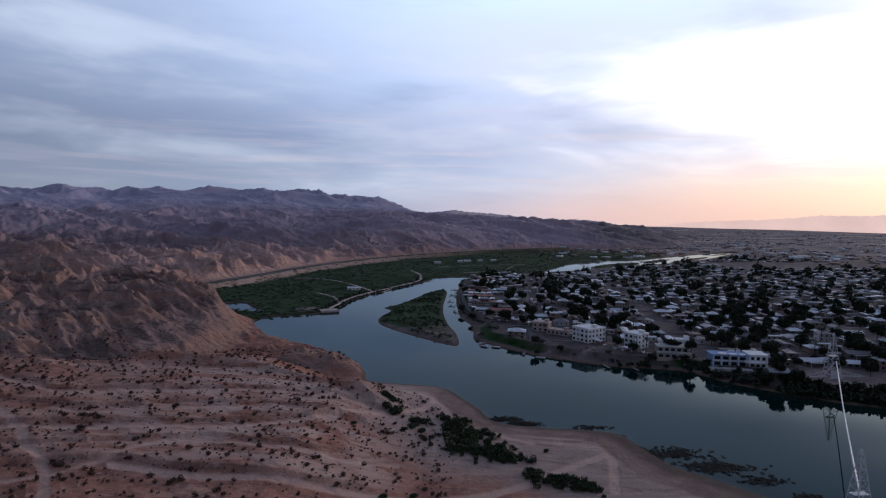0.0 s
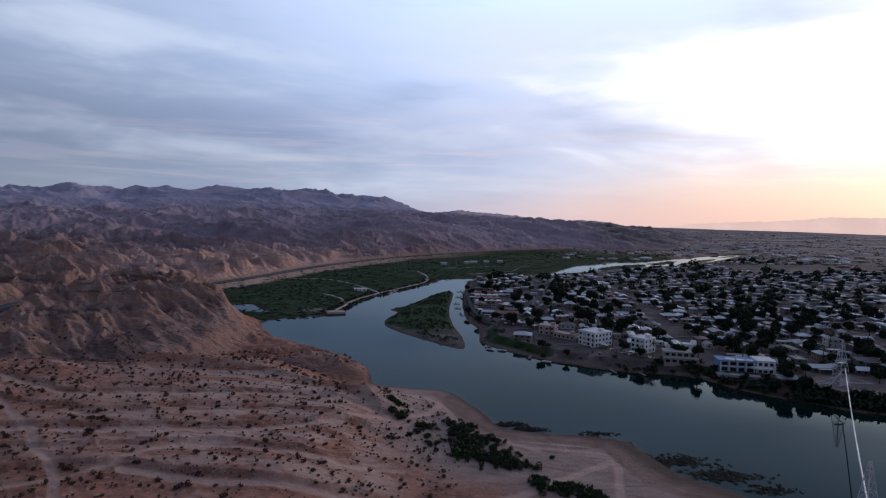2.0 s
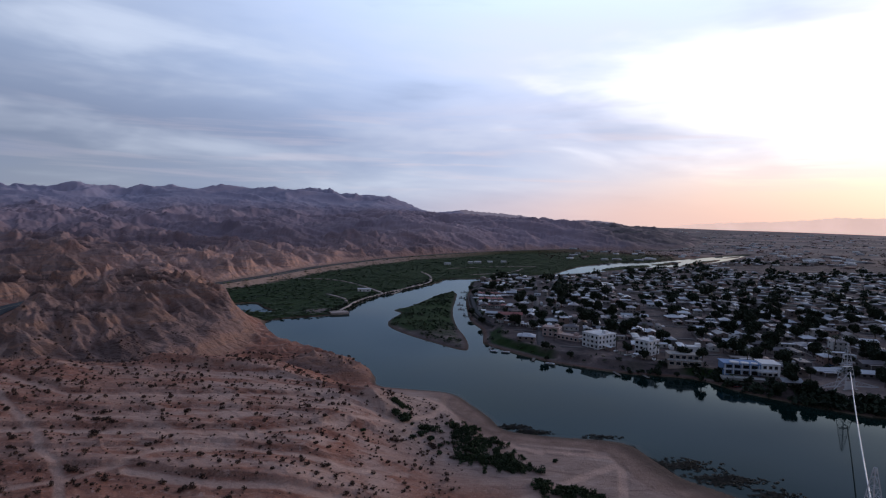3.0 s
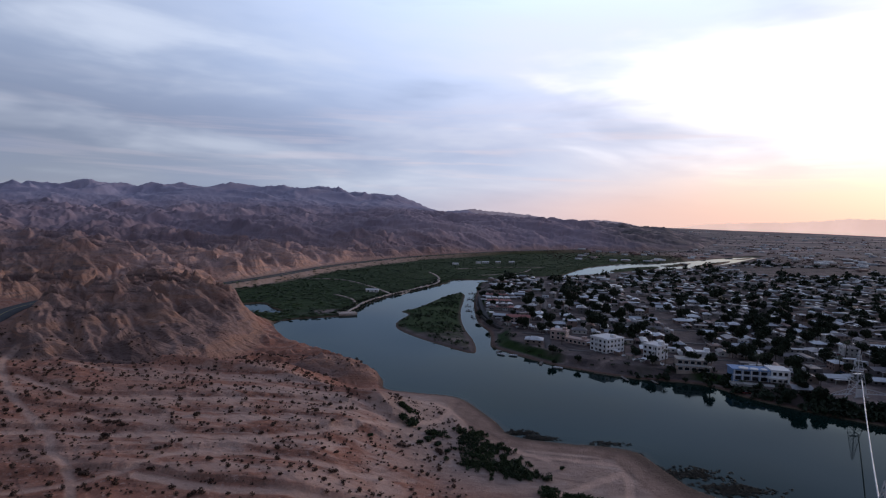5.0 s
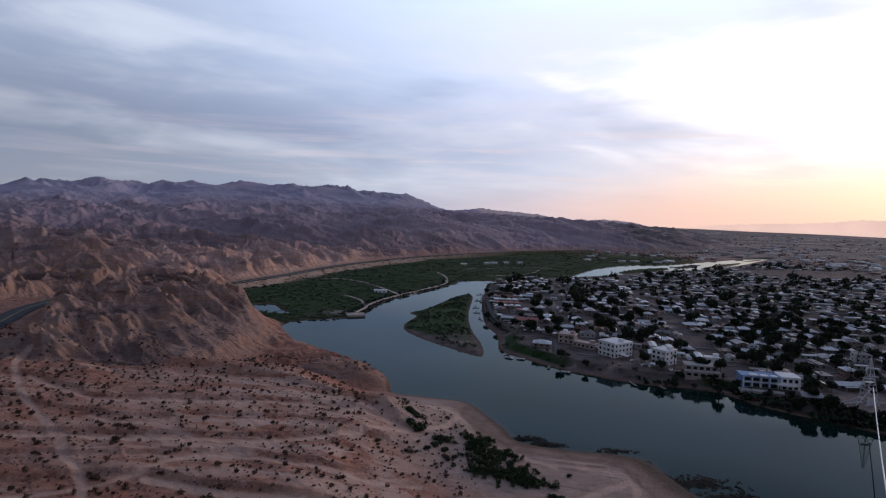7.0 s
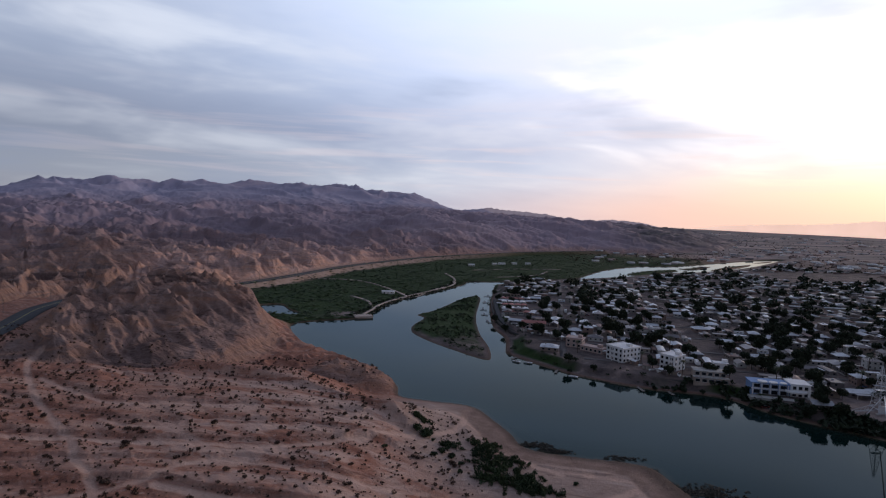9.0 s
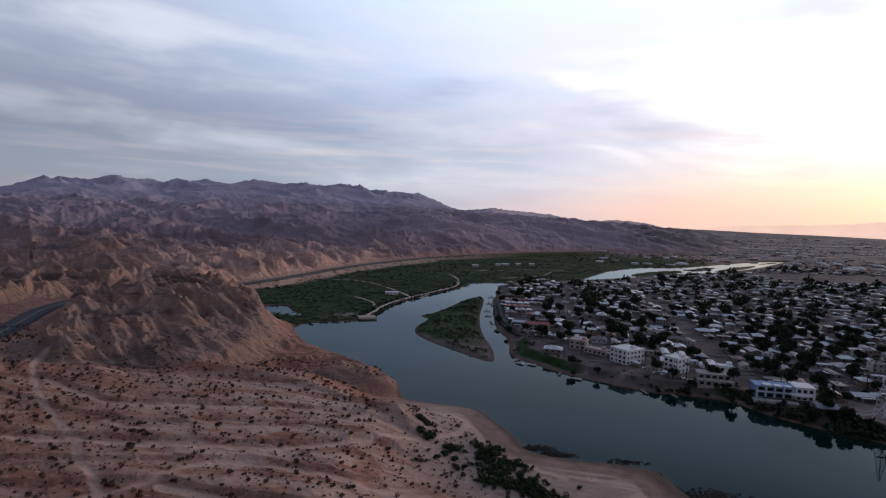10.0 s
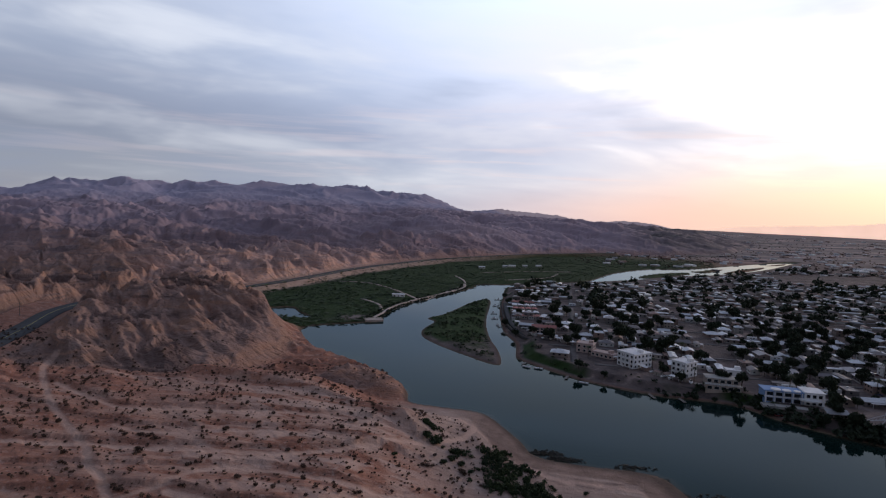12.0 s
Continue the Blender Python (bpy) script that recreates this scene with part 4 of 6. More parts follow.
rng = random.Random(7)
LANDMARKS = [(97, 383, 22), (124, 366, 14), (142, 352, 16), (155, 368, 10), (169, 328, 22), (209, 303, 24), (33, 590, 34), (46, 482, 13), (72, 422, 13), (84, 404, 14), (30, 520, 16), (183, 330, 12)]


def street_near(u, v):
    return min(min(abs(u - s) for s in STREETS_V), min(abs(v - s) for s in STREETS_U))


def lots():
    """Where houses and yard trees may stand, nearest first."""
    out = []
    for row in range(-8, 66):
        for col in range(-7, 86):
            base = STREETS_U[0] + (row // 2) * 49
            v = base + (13.5 if row % 2 == 0 else 35.5)
            u = col * 12.6 + (6 if row % 4 > 1 else 0)
            if min(abs(u - s) for s in STREETS_V) < 7.0:
                continue
            u += rng.uniform(-2.6, 2.6)
            v += rng.uniform(-3.6, 3.6)
            out.append((u, v))
    uv = np.array(out)
    x = 40 + uv[:, 0] * math.cos(TURN) - uv[:, 1] * math.sin(TURN)
    y = 300 + uv[:, 0] * math.sin(TURN) + uv[:, 1] * math.cos(TURN)
    off = line_distance(RIVER, x, y, True)
    ok = inside(TOWN_LAND, x, y) & (off > np.where(y > 850, 45, 15))
    az = np.degrees(np.arctan2(x, y))
    r = np.hypot(x, y)
    ok &= (az > -4) & (az < 46) & (r < 1500)
    bare = inside([(520, 1180), (985, 1270), (830, 1050), (505, 990)], x, y)
    ok &= ~bare
    for lx, ly, lr in LANDMARKS:
        ok &= np.hypot(x - lx, y - ly) > lr + 3
    found = [(float(a), float(b), float(c)) for a, b, c, k in zip(x, y, r, ok) if k]
    return sorted(found, key=lambda p: p[2])


BANK_WALL = [(12, 640, 2.4), (13, 570, 2.4), (17, 512, 2.4), (30, 464, 2.4), (51, 441, 2.5), (69, 420, 2.6), (84, 392, 2.7), (98, 369, 2.7), (111, 350, 2.8), (130, 344, 2.9)]


def bank_lots():
    """A row of plots along the lane above the river wall."""
    c = curve(BANK_WALL, 12)[:, :2]
    d = np.gradient(c, axis=0)
    d /= np.linalg.norm(d, axis=1)[:, None]
    out, last = [], None
    for p, (tx, ty) in zip(c, d):
        q = p + np.array((-ty, tx)) * 13.0
        if last is not None and np.hypot(*(q - last)) < 13.5:
            continue
        last = q
        if all(math.hypot(q[0] - a, q[1] - b) > e * 0.62 + 6 for a, b, e in LANDMARKS):
            out.append((float(q[0]), float(q[1]), float(np.hypot(*q))))
    return out


LOTS = [p for p in lots() if line_distance(np.array(BANK_WALL), np.array([p[0]]), np.array([p[1]]))[0] > 21]
LOTS = sorted(LOTS + bank_lots(), key=lambda p: p[2])
heights, _ = terrain(np.array([p[0] for p in LOTS]), np.array([p[1] for p in LOTS]))
used = 0
far_walls, far_roofs = [], []
BOX = np.array([(-1, -1, 0), (1, -1, 0), (1, 1, 0), (-1, 1, 0), (-1, -1, 1), (1, -1, 1), (1, 1, 1), (-1, 1, 1)], float)
BOX_F = [(4, 5, 6, 7), (0, 1, 5, 4), (1, 2, 6, 5), (2, 3, 7, 6), (3, 0, 4, 7)]


def batch(name, pieces, faces, mat, label, category):
    """Many alike pieces, too far to tell apart, joined."""
    k = len(pieces[0])
    v = np.concatenate(pieces)
    f = np.concatenate([np.asarray(faces) + i * k for i in range(len(pieces))])
    return tagged(mesh_object(name, v, f, mat, False), label, category, kind="stuff")


for (x, y, r), z in zip(LOTS, heights):
    if rng.random() < 0.07:
        continue
    kind = rng.choices(range(8), (4, 3, 5, 4, 2, 3, 1, 1))[0]
    turn = math.degrees(TURN) + (90 if rng.random() < 0.62 else 0) + rng.uniform(-7, 7)
    size = rng.uniform(0.72, 0.98)
    if used < 290:
        copy_thing(HOMES[kind], pose(x, y, z + 0.1, 0, 0, turn + (180 if rng.random() < 0.5 else 0)) @ Matrix.Diagonal((size, size, 0.5 + size / 2, 1)))
        used += 1
    else:
        lx, ly, h = (v * size for v in SIZES[kind])
        c, s = math.cos(radians(turn)), math.sin(radians(turn))
        rot = np.array([[c, s, 0], [-s, c, 0], [0, 0, 1]])
        wall = BOX * (lx / 2, ly / 2 * (0.6 if kind in (2, 3) else 1), h * 0.72 + 0.5) - (0, 0, 0.5)
        far_walls.append(wall @ rot + (x, y, z))
        roof = BOX * (lx / 2 + 0.5, (ly / 2) * (0.6 if kind in (2, 3) else 1) + 0.5, h * 0.28) + (0, 0, h * 0.72)
        roof[4:, 1] *= 0.12 if kind not in (4, 7) else 1.0
        roof[4:, 0] *= 0.98
        if kind in (4, 7):
            roof[4:, 2] = h * 0.72 + 0.3
        far_roofs.append(roof @ rot + (x, y, z))
for home in HOMES:
    for o in (home, *home.children_recursive):
        bpy.data.objects.remove(o)
FULL_BOX_F = BOX_F + [(3, 2, 1, 0)]
batch("far_house_walls", far_walls, FULL_BOX_F, WALLS, "stucco walls of distant small houses", "houses")
batch("far_house_roofs", far_roofs, FULL_BOX_F, ROOFS, "grey and white roofs of distant small houses", "roofs")



def street(points, half, lift, bank):
    p = np.array(points)
    ok = inside(TOWN_LAND, p[:, 0], p[:, 1]) & (line_distance(RIVER, p[:, 0], p[:, 1], True) > bank)
    if ok.sum() > 3:
        tagged(ribbon("street", p[ok], half, lift, DIRT_ROAD, 2), "worn grey street between the houses", "street", "streets of the town", "structure")


for u in (STREETS_V[0], STREETS_V[3]):
    street([town_xy(u, v) for v in np.linspace(60, 900, 60)], 2.6, 0.12, 14)
for v in STREETS_U:
    street([town_xy(u, v) for u in np.linspace(-60, 900, 60)], 2.3, 0.128, 16)


# ---------------------------------------------------------------- riverside buildings
def big_window(parent, x, y, z, w, h, turn=0):
    bm = bmesh.new()
    box(bm, -w / 2, -0.07, 0, w / 2, 0.07, h)
    win = part("window", bm, GLASS, parent, at=pose(x, y, z, 0, 0, turn))
    part("window_frame", boxed((-w / 2 - 0.1, -0.1, -0.1, w / 2 + 0.1, 0.1, 0), (-w / 2 - 0.1, -0.1, h, w / 2 + 0.1, 0.1, h + 0.1),
                               (-w / 2 - 0.1, -0.1, 0, -w / 2, 0.1, h), (w / 2, -0.1, 0, w / 2 + 0.1, 0.1, h)), WHITE, win)
    return win


def white_block(x, y, lx, ly, floors, turn, label, balcony=True, wall=None):
    """A tall white house with rows of openings and a balcony stack."""
    wall = wall or WHITE
    b = thing("apartment_house", label, "house", pose(x, y, ground_z(x, y), 0, 0, turn))
    h = 3.1 * floors
    part("wall", boxed((-lx / 2, -ly / 2, -0.8, lx / 2, ly / 2, h)), wall, b)
    part("roof", boxed((-lx / 2 - 0.3, -ly / 2 - 0.3, h, lx / 2 + 0.3, ly / 2 + 0.3, h + 0.25)), wall, b)
    part("parapet", boxed((-lx / 2 - 0.3, -ly / 2 - 0.3, h + 0.25, lx / 2 + 0.3, -ly / 2 - 0.05, h + 0.8)), wall, b)
    part("parapet", boxed((-lx / 2 - 0.3, -ly / 2, h + 0.25, -lx / 2 - 0.05, ly / 2, h + 0.8)), wall, b)
    part("stair_head", boxed((lx * 0.15, 0, h + 0.25, lx * 0.15 + 3, 3, h + 2.2)), wall, b)
    n = int(lx / 3.2)
    for f in range(floors):
        for i in range(n):
            big_window(b, -lx / 2 + lx * (i + 0.5) / n, -ly / 2, 0.8 + 3.1 * f, 1.7, 1.6)
        m = max(2, int(ly / 3.5))
        for i in range(m):
            for s in (-1, 1):
                big_window(b, s * lx / 2, -ly / 2 + ly * (i + 0.5) / m, 0.8 + 3.1 * f, 1.4, 1.5, 90)
        if balcony and f:
            bal = part("balcony", boxed((-lx * 0.05, -ly / 2 - 1.9, 3.1 * f - 0.2, lx * 0.42, -ly / 2 - 0.1, 3.1 * f)), wall, b)
            part("railing", boxed((-lx * 0.05, -ly / 2 - 1.9, 3.1 * f, lx * 0.42, -ly / 2 - 1.8, 3.1 * f + 1.0)), wall, bal)
    for px in (-lx * 0.04, lx * 0.4):
        if balcony:
            part("pillar", boxed((px, -ly / 2 - 1.85, -0.8, px + 0.3, -ly / 2 - 1.55, h)), wall, b)
    return b


white_block(99, 389, 14, 18, 3, -54, "three-storey white apartment house with a balcony stack")
white_block(126, 371, 10, 13, 3, -50, "narrow three-storey white house with a flat roof")
white_block(83, 408, 17, 9, 1, -40, "low pale pink riverside house with a flat roof", False, PINK)
white_block(72, 422, 12, 11, 2, -22, "two-storey pink house beside the bank path", False, PINK)


def terrace_house(x, y, turn):
    b = thing("terraced_house", "tan riverside house stepping down in terraces", "house", pose(x, y, ground_z(x, y), 0, 0, turn))
    part("wall", boxed((-9, -1, -2.5, 9, 8, 5.8)), TAN, b)
    part("lower_wall", boxed((-9.8, -5, -2.5, 9.8, -1.02, 2.9)), TAN, b)
    part("roof", boxed((-9.4, -1.4, 5.8, 9.4, 8.4, 6.1)), CONCRETE, b)
    part("terrace", boxed((-10, -5.4, 2.9, 10, -1.02, 3.1)), CONCRETE, b)
    rail = part("railing", boxed((-10, -5.4, 3.95, 10, -5.3, 4.05)), WHITE, b)
    for i in range(9):
        part("baluster", boxed((-9.95 + i * 2.48, -5.38, 3.1, -9.85 + i * 2.48, -5.32, 3.95)), WHITE, rail)
    for i in range(5):
        big_window(b, -7.2 + i * 3.6, -1.0, 3.4, 2.4, 1.9)
        big_window(b, -7.6 + i * 3.8, -5.0, 0.4, 2.6, 1.8)
    return b


terrace_house(140, 346, -10)


def blue_house(x, y, turn):
    b = thing("riverside_villa", "large blue and white villa with a rounded white balcony", "villa", pose(x, y, ground_z(x, y), 0, 0, turn) @ Matrix.Scale(1.0, 4))
    part("wall", boxed((-15, -4, -1.5, 5, 6, 6.0)), BLUE, b)
    part("roof", boxed((-15.5, -4.6, 6.0, 5.3, 6.4, 6.35)), BLUE, b)
    part("white_wing", boxed((5.02, -5, -1.5, 15, 6, 7.0)), WHITE, b)
    part("wing_roof", boxed((4.8, -5.4, 7.0, 15.4, 6.4, 7.3)), WHITE, b)
    bm = bmesh.new()
    bmesh.ops.create_cone(bm, cap_ends=True, segments=28, radius1=4.6, radius2=4.6, depth=0.9, matrix=Matrix.Translation((7.5, -5.5, 3.2)) @ Matrix.Diagonal((1.2, 0.8, 1, 1)))
    part("rounded_balcony", bm, WHITE, b)
    bm = bmesh.new()
    bmesh.ops.create_cone(bm, cap_ends=True, segments=28, radius1=2.6, radius2=2.6, depth=0.7, matrix=Matrix.Translation((-9, -2.5, 6.7)))
    part("roof_turret", bm, WHITE, b)
    for px, pr in ((-3.5, 2.2), (1.8, 1.8)):
        bm = bmesh.new()
        bmesh.ops.create_cone(bm, cap_ends=True, segments=24, radius1=pr, radius2=pr, depth=0.6, matrix=Matrix.Translation((px, -3.0, 6.65)))
        part("rounded_parapet", bm, WHITE, b)
    part("storey_band", boxed((-15.1, -4.2, 2.7, 5.0, -4.0, 3.2)), WHITE, b)
    for i in range(5):
        part("column", boxed((-14.6 + i * 4.6, -4.7, -1.5, -14.2 + i * 4.6, -4.2, 6.0)), WHITE, b)
        if i < 4:
            big_window(b, -12.1 + i * 4.6, -4.0, 0.1, 3.2, 2.2)
            big_window(b, -12.1 + i * 4.6, -4.0, 3.5, 3.2, 1.9)
    for i in range(3):
        big_window(b, 6.8 + i * 3, -5.0, 4.2, 1.8, 1.8)
        big_window(b, 6.8 + i * 3, -5.0, 0.4, 1.8, 1.8)
    part("terrace", boxed((-17, -11, -2.2, 16, -4.72, -0.6)), CONCRETE, b)
    return b


blue_house(171, 329, -8)


def slab(name, label, category, x, y, lx, ly, turn, mat, h=0.22, drop=0.5):
    ob = part(name, boxed((-lx / 2, -ly / 2, -drop, lx / 2, ly / 2, h)), mat, None, at=pose(x, y, ground_z(x, y), 0, 0, turn))
    return tagged(ob, label, category)


slab("boat_ramp", "pale concrete boat ramp running down to the water", "ramp", 187, 308, 4, 30, 12, CONCRETE)
slab("driveway", "pale concrete drive beside the blue villa", "driveway", 192, 336, 6, 24, 8, CONCRETE)
slab("jetty", "short pale concrete jetty on the bank", "jetty", 147, 320, 2.2, 11, -35, CONCRETE)


def trailer_row(x, y, n, turn, mat, label):
    for i in range(n):
        a = radians(turn)
        px, py = x + i * 6.6 * math.cos(a), y + i * 6.6 * math.sin(a)
        t = thing("park_trailer", label, "trailer", pose(px, py, ground_z(px, py), 0, 0, turn), "trailers in rows")
        part("body", boxed((-2.6, -5.2, -0.4, 2.6, 5.2, 2.7)), WALLS, t)
        bm = bmesh.new()
        gable(bm, 10.4, 5.2, 2.75, 0.55, 0.25, 0.12)
        part("roof", bm, mat, t, at=pose(0, 0, 0, 0, 0, 90))
        for s in (-1, 1):
            w = share("window", WINDOW_ME, t, at=pose(s * 1.1, -5.2, 1.0))
            share("window_frame", FRAME_ME, w)
        share("door", DOOR_ME, t, at=pose(2.6, 1.0, 0.05, 0, 0, 90))


for i, (mat, lab) in enumerate(((RED, "park trailer with a faded red roof"), (WHITE, "park trailer with a white metal roof"), (RED, "park trailer with a faded red roof"), (WHITE, "park trailer with a white metal roof"),
                                (RED, "park trailer with a faded red roof"))):
    trailer_row(26, 548 + i * 22, 4, 2, mat, lab)


def long_barn(x, y, turn):
    b = thing("boat_shed", "cream shed with a row of dark square openings", "shed", pose(x, y, ground_z(x, y), 0, 0, turn))
    bm = bmesh.new()
    prism_walls(bm, 20, 9, 5.2, 1.4)
    part("wall", bm, PINK, b)
    bm = bmesh.new()
    gable(bm, 20, 9, 5.25, 1.4)
    part("roof", bm, RED, b)
    for i in range(6):
        big_window(b, -8.2 + i * 3.3, -4.5, 3.0, 1.7, 1.5)
        big_window(b, -8.2 + i * 3.3, -4.5, 0.3, 1.9, 2.0)


long_barn(46, 482, -4)


# ---------------------------------------------------------------- pipeline crossing
def lattice(bm, base, top, w0, w1, levels, r=0.11):
    """A square lattice mast."""
    base, top = Vector(base), Vector(top)
    prev = None
    for i in range(levels + 1):
        f = i / levels
        w = w0 + (w1 - w0) * f
        c = base.lerp(top, f)
        ring = [c + Vector((sx * w / 2, sy * w / 2, 0)) for sx, sy in ((-1, -1), (1, -1), (1, 1), (-1, 1))]
        if prev:
            for k in range(4):
                rod(bm, prev[k], ring[k], r, sides=4)
                rod(bm, prev[k], ring[(k + 1) % 4], r * 0.6, sides=4)
                rod(bm, ring[k], ring[(k + 1) % 4], r * 0.6, sides=4)
        prev = ring


def boom(bm, a, b, deep, n=7, r=0.10):
    """A triangular truss that tapers to its tip at b."""
    a, b = Vector(a), Vector(b)
    side = Vector((0, 0, 1)).cross(b - a).normalized() * 0.9
    prev = None
    for i in range(n + 1):
        f = i / n
        c = a.lerp(b, f)
        k = 1 - 0.93 * f
        now = [c + side * k, c - side * k, c + Vector((0, 0, deep * k))]
        if prev:
            for j in range(3):
                rod(bm, prev[j], now[j], r, sides=4)
                rod(bm, prev[j], now[(j + 1) % 3], r * 0.6, sides=4)
        prev = now


def pylon(x, y, turn, label, booms):
    z = max(ground_z(x, y), 0.3)
    t = thing("lattice_tower", label, "tower", pose(x, y, z, 0, 0, turn), "pipeline towers")
    bm = bmesh.new()
    lattice(bm, (0, 0, 0), (0, 0, 24.5), 6.6, 0.5, 9)
    part("mast", bm, STEEL, t)
    for sx in (-1, 1):
        for sy in (-1, 1):
            part("footing", boxed((sx * 3.3 - 0.8, sy * 3.3 - 0.8, -1.2, sx * 3.3 + 0.8, sy * 3.3 + 0.8, 0.4)), CONCRETE, t)
    part("platform", boxed((-2.4, -1.0, 11.9, 2.4, 1.0, 12.05)), STEEL, t)
    if booms:
        for s in (-1, 1):
            bm = bmesh.new()
            boom(bm, (s * 3.4, 0, 1.2), (s * 17.5, -1.5, 0.9), 3.2)
            part("boom", bm, STEEL, t)
        part("base_panel", boxed((-2.6, -2.9, 0.2, 2.6, -2.7, 4.6)), STEEL, t)
        bm = bmesh.new()
        rod(bm, (-1.0, -3.0, 9.6), (-12.0, -6.0, 0.6), 0.16)
        part("stay", bm, STEEL, t)
    return t


far_tower, near_tower = (209, 303), (116, 154.5)
pylon(*far_tower, 6, "white steel lattice tower with two side booms", True)
pylon(*near_tower, 6, "white steel lattice tower on the sandy bank", False)
bm = bmesh.new()
zf, zn = ground_z(*far_tower) + 9.6, 13.5
pts = []
for i in range(41):
    f = i / 40
    pts.append((far_tower[0] + (near_tower[0] - far_tower[0]) * f, far_tower[1] - 3 + (near_tower[1] - far_tower[1] + 3) * f, zf + (zn - zf) * f - 2.2 * 4 * f * (1 - f)))
for a, b in zip(pts, pts[1:]):
    rod(bm, a, b, 0.24, sides=8)
tagged(part("pipeline", bm, PIPE), "long white pipe slung between two lattice towers", "pipeline")
white_block(155, 368, 9, 8, 2, -8, "small white two-storey house with a flat roof", False)


# ---------------------------------------------------------------- cars and campers
def car_parts():
    car = thing("car", "parked car in a yard", "car", pose(0, 0, -500), "parked cars")
    bm = boxed((-2.2, -0.88, 0.35, 2.2, 0.88, 0.92))
    bmesh.ops.bevel(bm, geom=bm.edges[:], offset=0.12, segments=2, affect="EDGES")
    part("body", bm, CARS, car)
    bm = bmesh.new()
    lo = [bm.verts.new(p) for p in ((-1.7, -0.8, 0.9), (1.1, -0.8, 0.9), (1.1, 0.8, 0.9), (-1.7, 0.8, 0.9))]
    hi = [bm.verts.new(p) for p in ((-1.3, -0.66, 1.45), (0.4, -0.66, 1.45), (0.4, 0.66, 1.45), (-1.3, 0.66, 1.45))]
    for i in range(4):
        bm.faces.new((lo[i], lo[(i + 1) % 4], hi[(i + 1) % 4], hi[i]))
    bm.faces.new(hi)
    part("cabin", bm, GLASS, car, "dark glass cabin")
    part("car_roof", boxed((-1.3, -0.66, 1.45, 0.4, 0.66, 1.5)), CARS, car)
    wheel = bmesh.new()
    rod(wheel, (0, -0.1, 0), (0, 0.1, 0), 0.34, sides=12)
    first = part("wheel", wheel, RUBBER, car, at=pose(-1.35, -0.82, 0.34))
    for x, y in ((1.35, -0.82), (-1.35, 0.82), (1.35, 0.82)):
        share("wheel", first.data, car, at=pose(x, y, 0.34))
    return car


def camper_parts():
    c = thing("camper", "white camper parked beside the houses", "camper", pose(0, 0, -500), "parked campers")
    bm = boxed((-3.8, -1.2, 0.5, 3.8, 1.2, 3.1))
    bmesh.ops.bevel(bm, geom=bm.edges[:], offset=0.2, segments=2, affect="EDGES")
    part("body", bm, WHITE, c)
    part("stripe", boxed((-3.6, -1.215, 1.2, 3.6, -1.19, 1.5)), BLUE, c)
    for x in (-2.0, 0.6):
        part("window", boxed((x, -1.22, 1.75, x + 1.3, -1.19, 2.4)), GLASS, c)
    part("roof_vent", boxed((-0.5, -0.4, 3.1, 0.4, 0.4, 3.3)), STEEL, c)
    wheel = bmesh.new()
    rod(wheel, (0, -0.12, 0), (0, 0.12, 0), 0.4, sides=12)
    first = part("wheel", wheel, RUBBER, c, at=pose(-2.2, -1.1, 0.4))
    for x, y in ((2.2, -1.1), (-2.2, 1.1), (2.2, 1.1)):
        share("wheel", first.data, c, at=pose(x, y, 0.4))
    return c


CARS = tone_material("car_paint", [(0.70, 0.70, 0.72), (0.05, 0.05, 0.06), (0.35, 0.36, 0.38), (0.20, 0.04, 0.04), (0.60, 0.58, 0.54), (0.05, 0.09, 0.20)], 0.35, 0.5, spec=0.5)
CAR, CAMPER = car_parts(), camper_parts()
rng = random.Random(77)
for i, (x, y, r) in enumerate(LOTS[:300]):
    k = rng.random()
    a = rng.uniform(0, 6.28)
    px, py = x + 8.8 * math.cos(a), y + 8.8 * math.sin(a)
    if k < 0.24:
        copy_thing(CAR, pose(px, py, ground_z(px, py), 0, 0, math.degrees(TURN) + rng.choice((0, 90, 180))))
    elif k < 0.36:
        copy_thing(CAMPER, pose(px, py, ground_z(px, py), 0, 0, math.degrees(TURN) + rng.choice((0, 90))))
for x, y, turn in ((196, 345, 5), (214, 332, 70), (181, 352, 0)):
    copy_thing(CAMPER, pose(x, y, ground_z(x, y), 0, 0, turn))
for x, y, turn in ((157, 313, 10), (201, 346, 80), (206, 347, 85)):
    copy_thing(CAR, pose(x, y, ground_z(x, y), 0, 0, turn))
for spare in (CAR, CAMPER):
    for o in (spare, *spare.children_recursive):
        bpy.data.objects.remove(o)


# ---------------------------------------------------------------- docks and boats along the bank
def dock(x, y, length, turn):
    d = thing("floating_dock", "narrow grey timber dock on the water", "dock", pose(x, y, 0.35, 0, 0, turn), "docks along the bank")
    part("deck", boxed((-0.9, 0, 0, 0.9, length, 0.18)), WOOD, d)
    for s in (0.15, 0.85):
        for sx in (-1, 1):
            bm = bmesh.new()
            rod(bm, (sx * 0.8, length * s, -2.2), (sx * 0.8, length * s, 1.1), 0.1)
            part("pile", bm, WOOD, d)


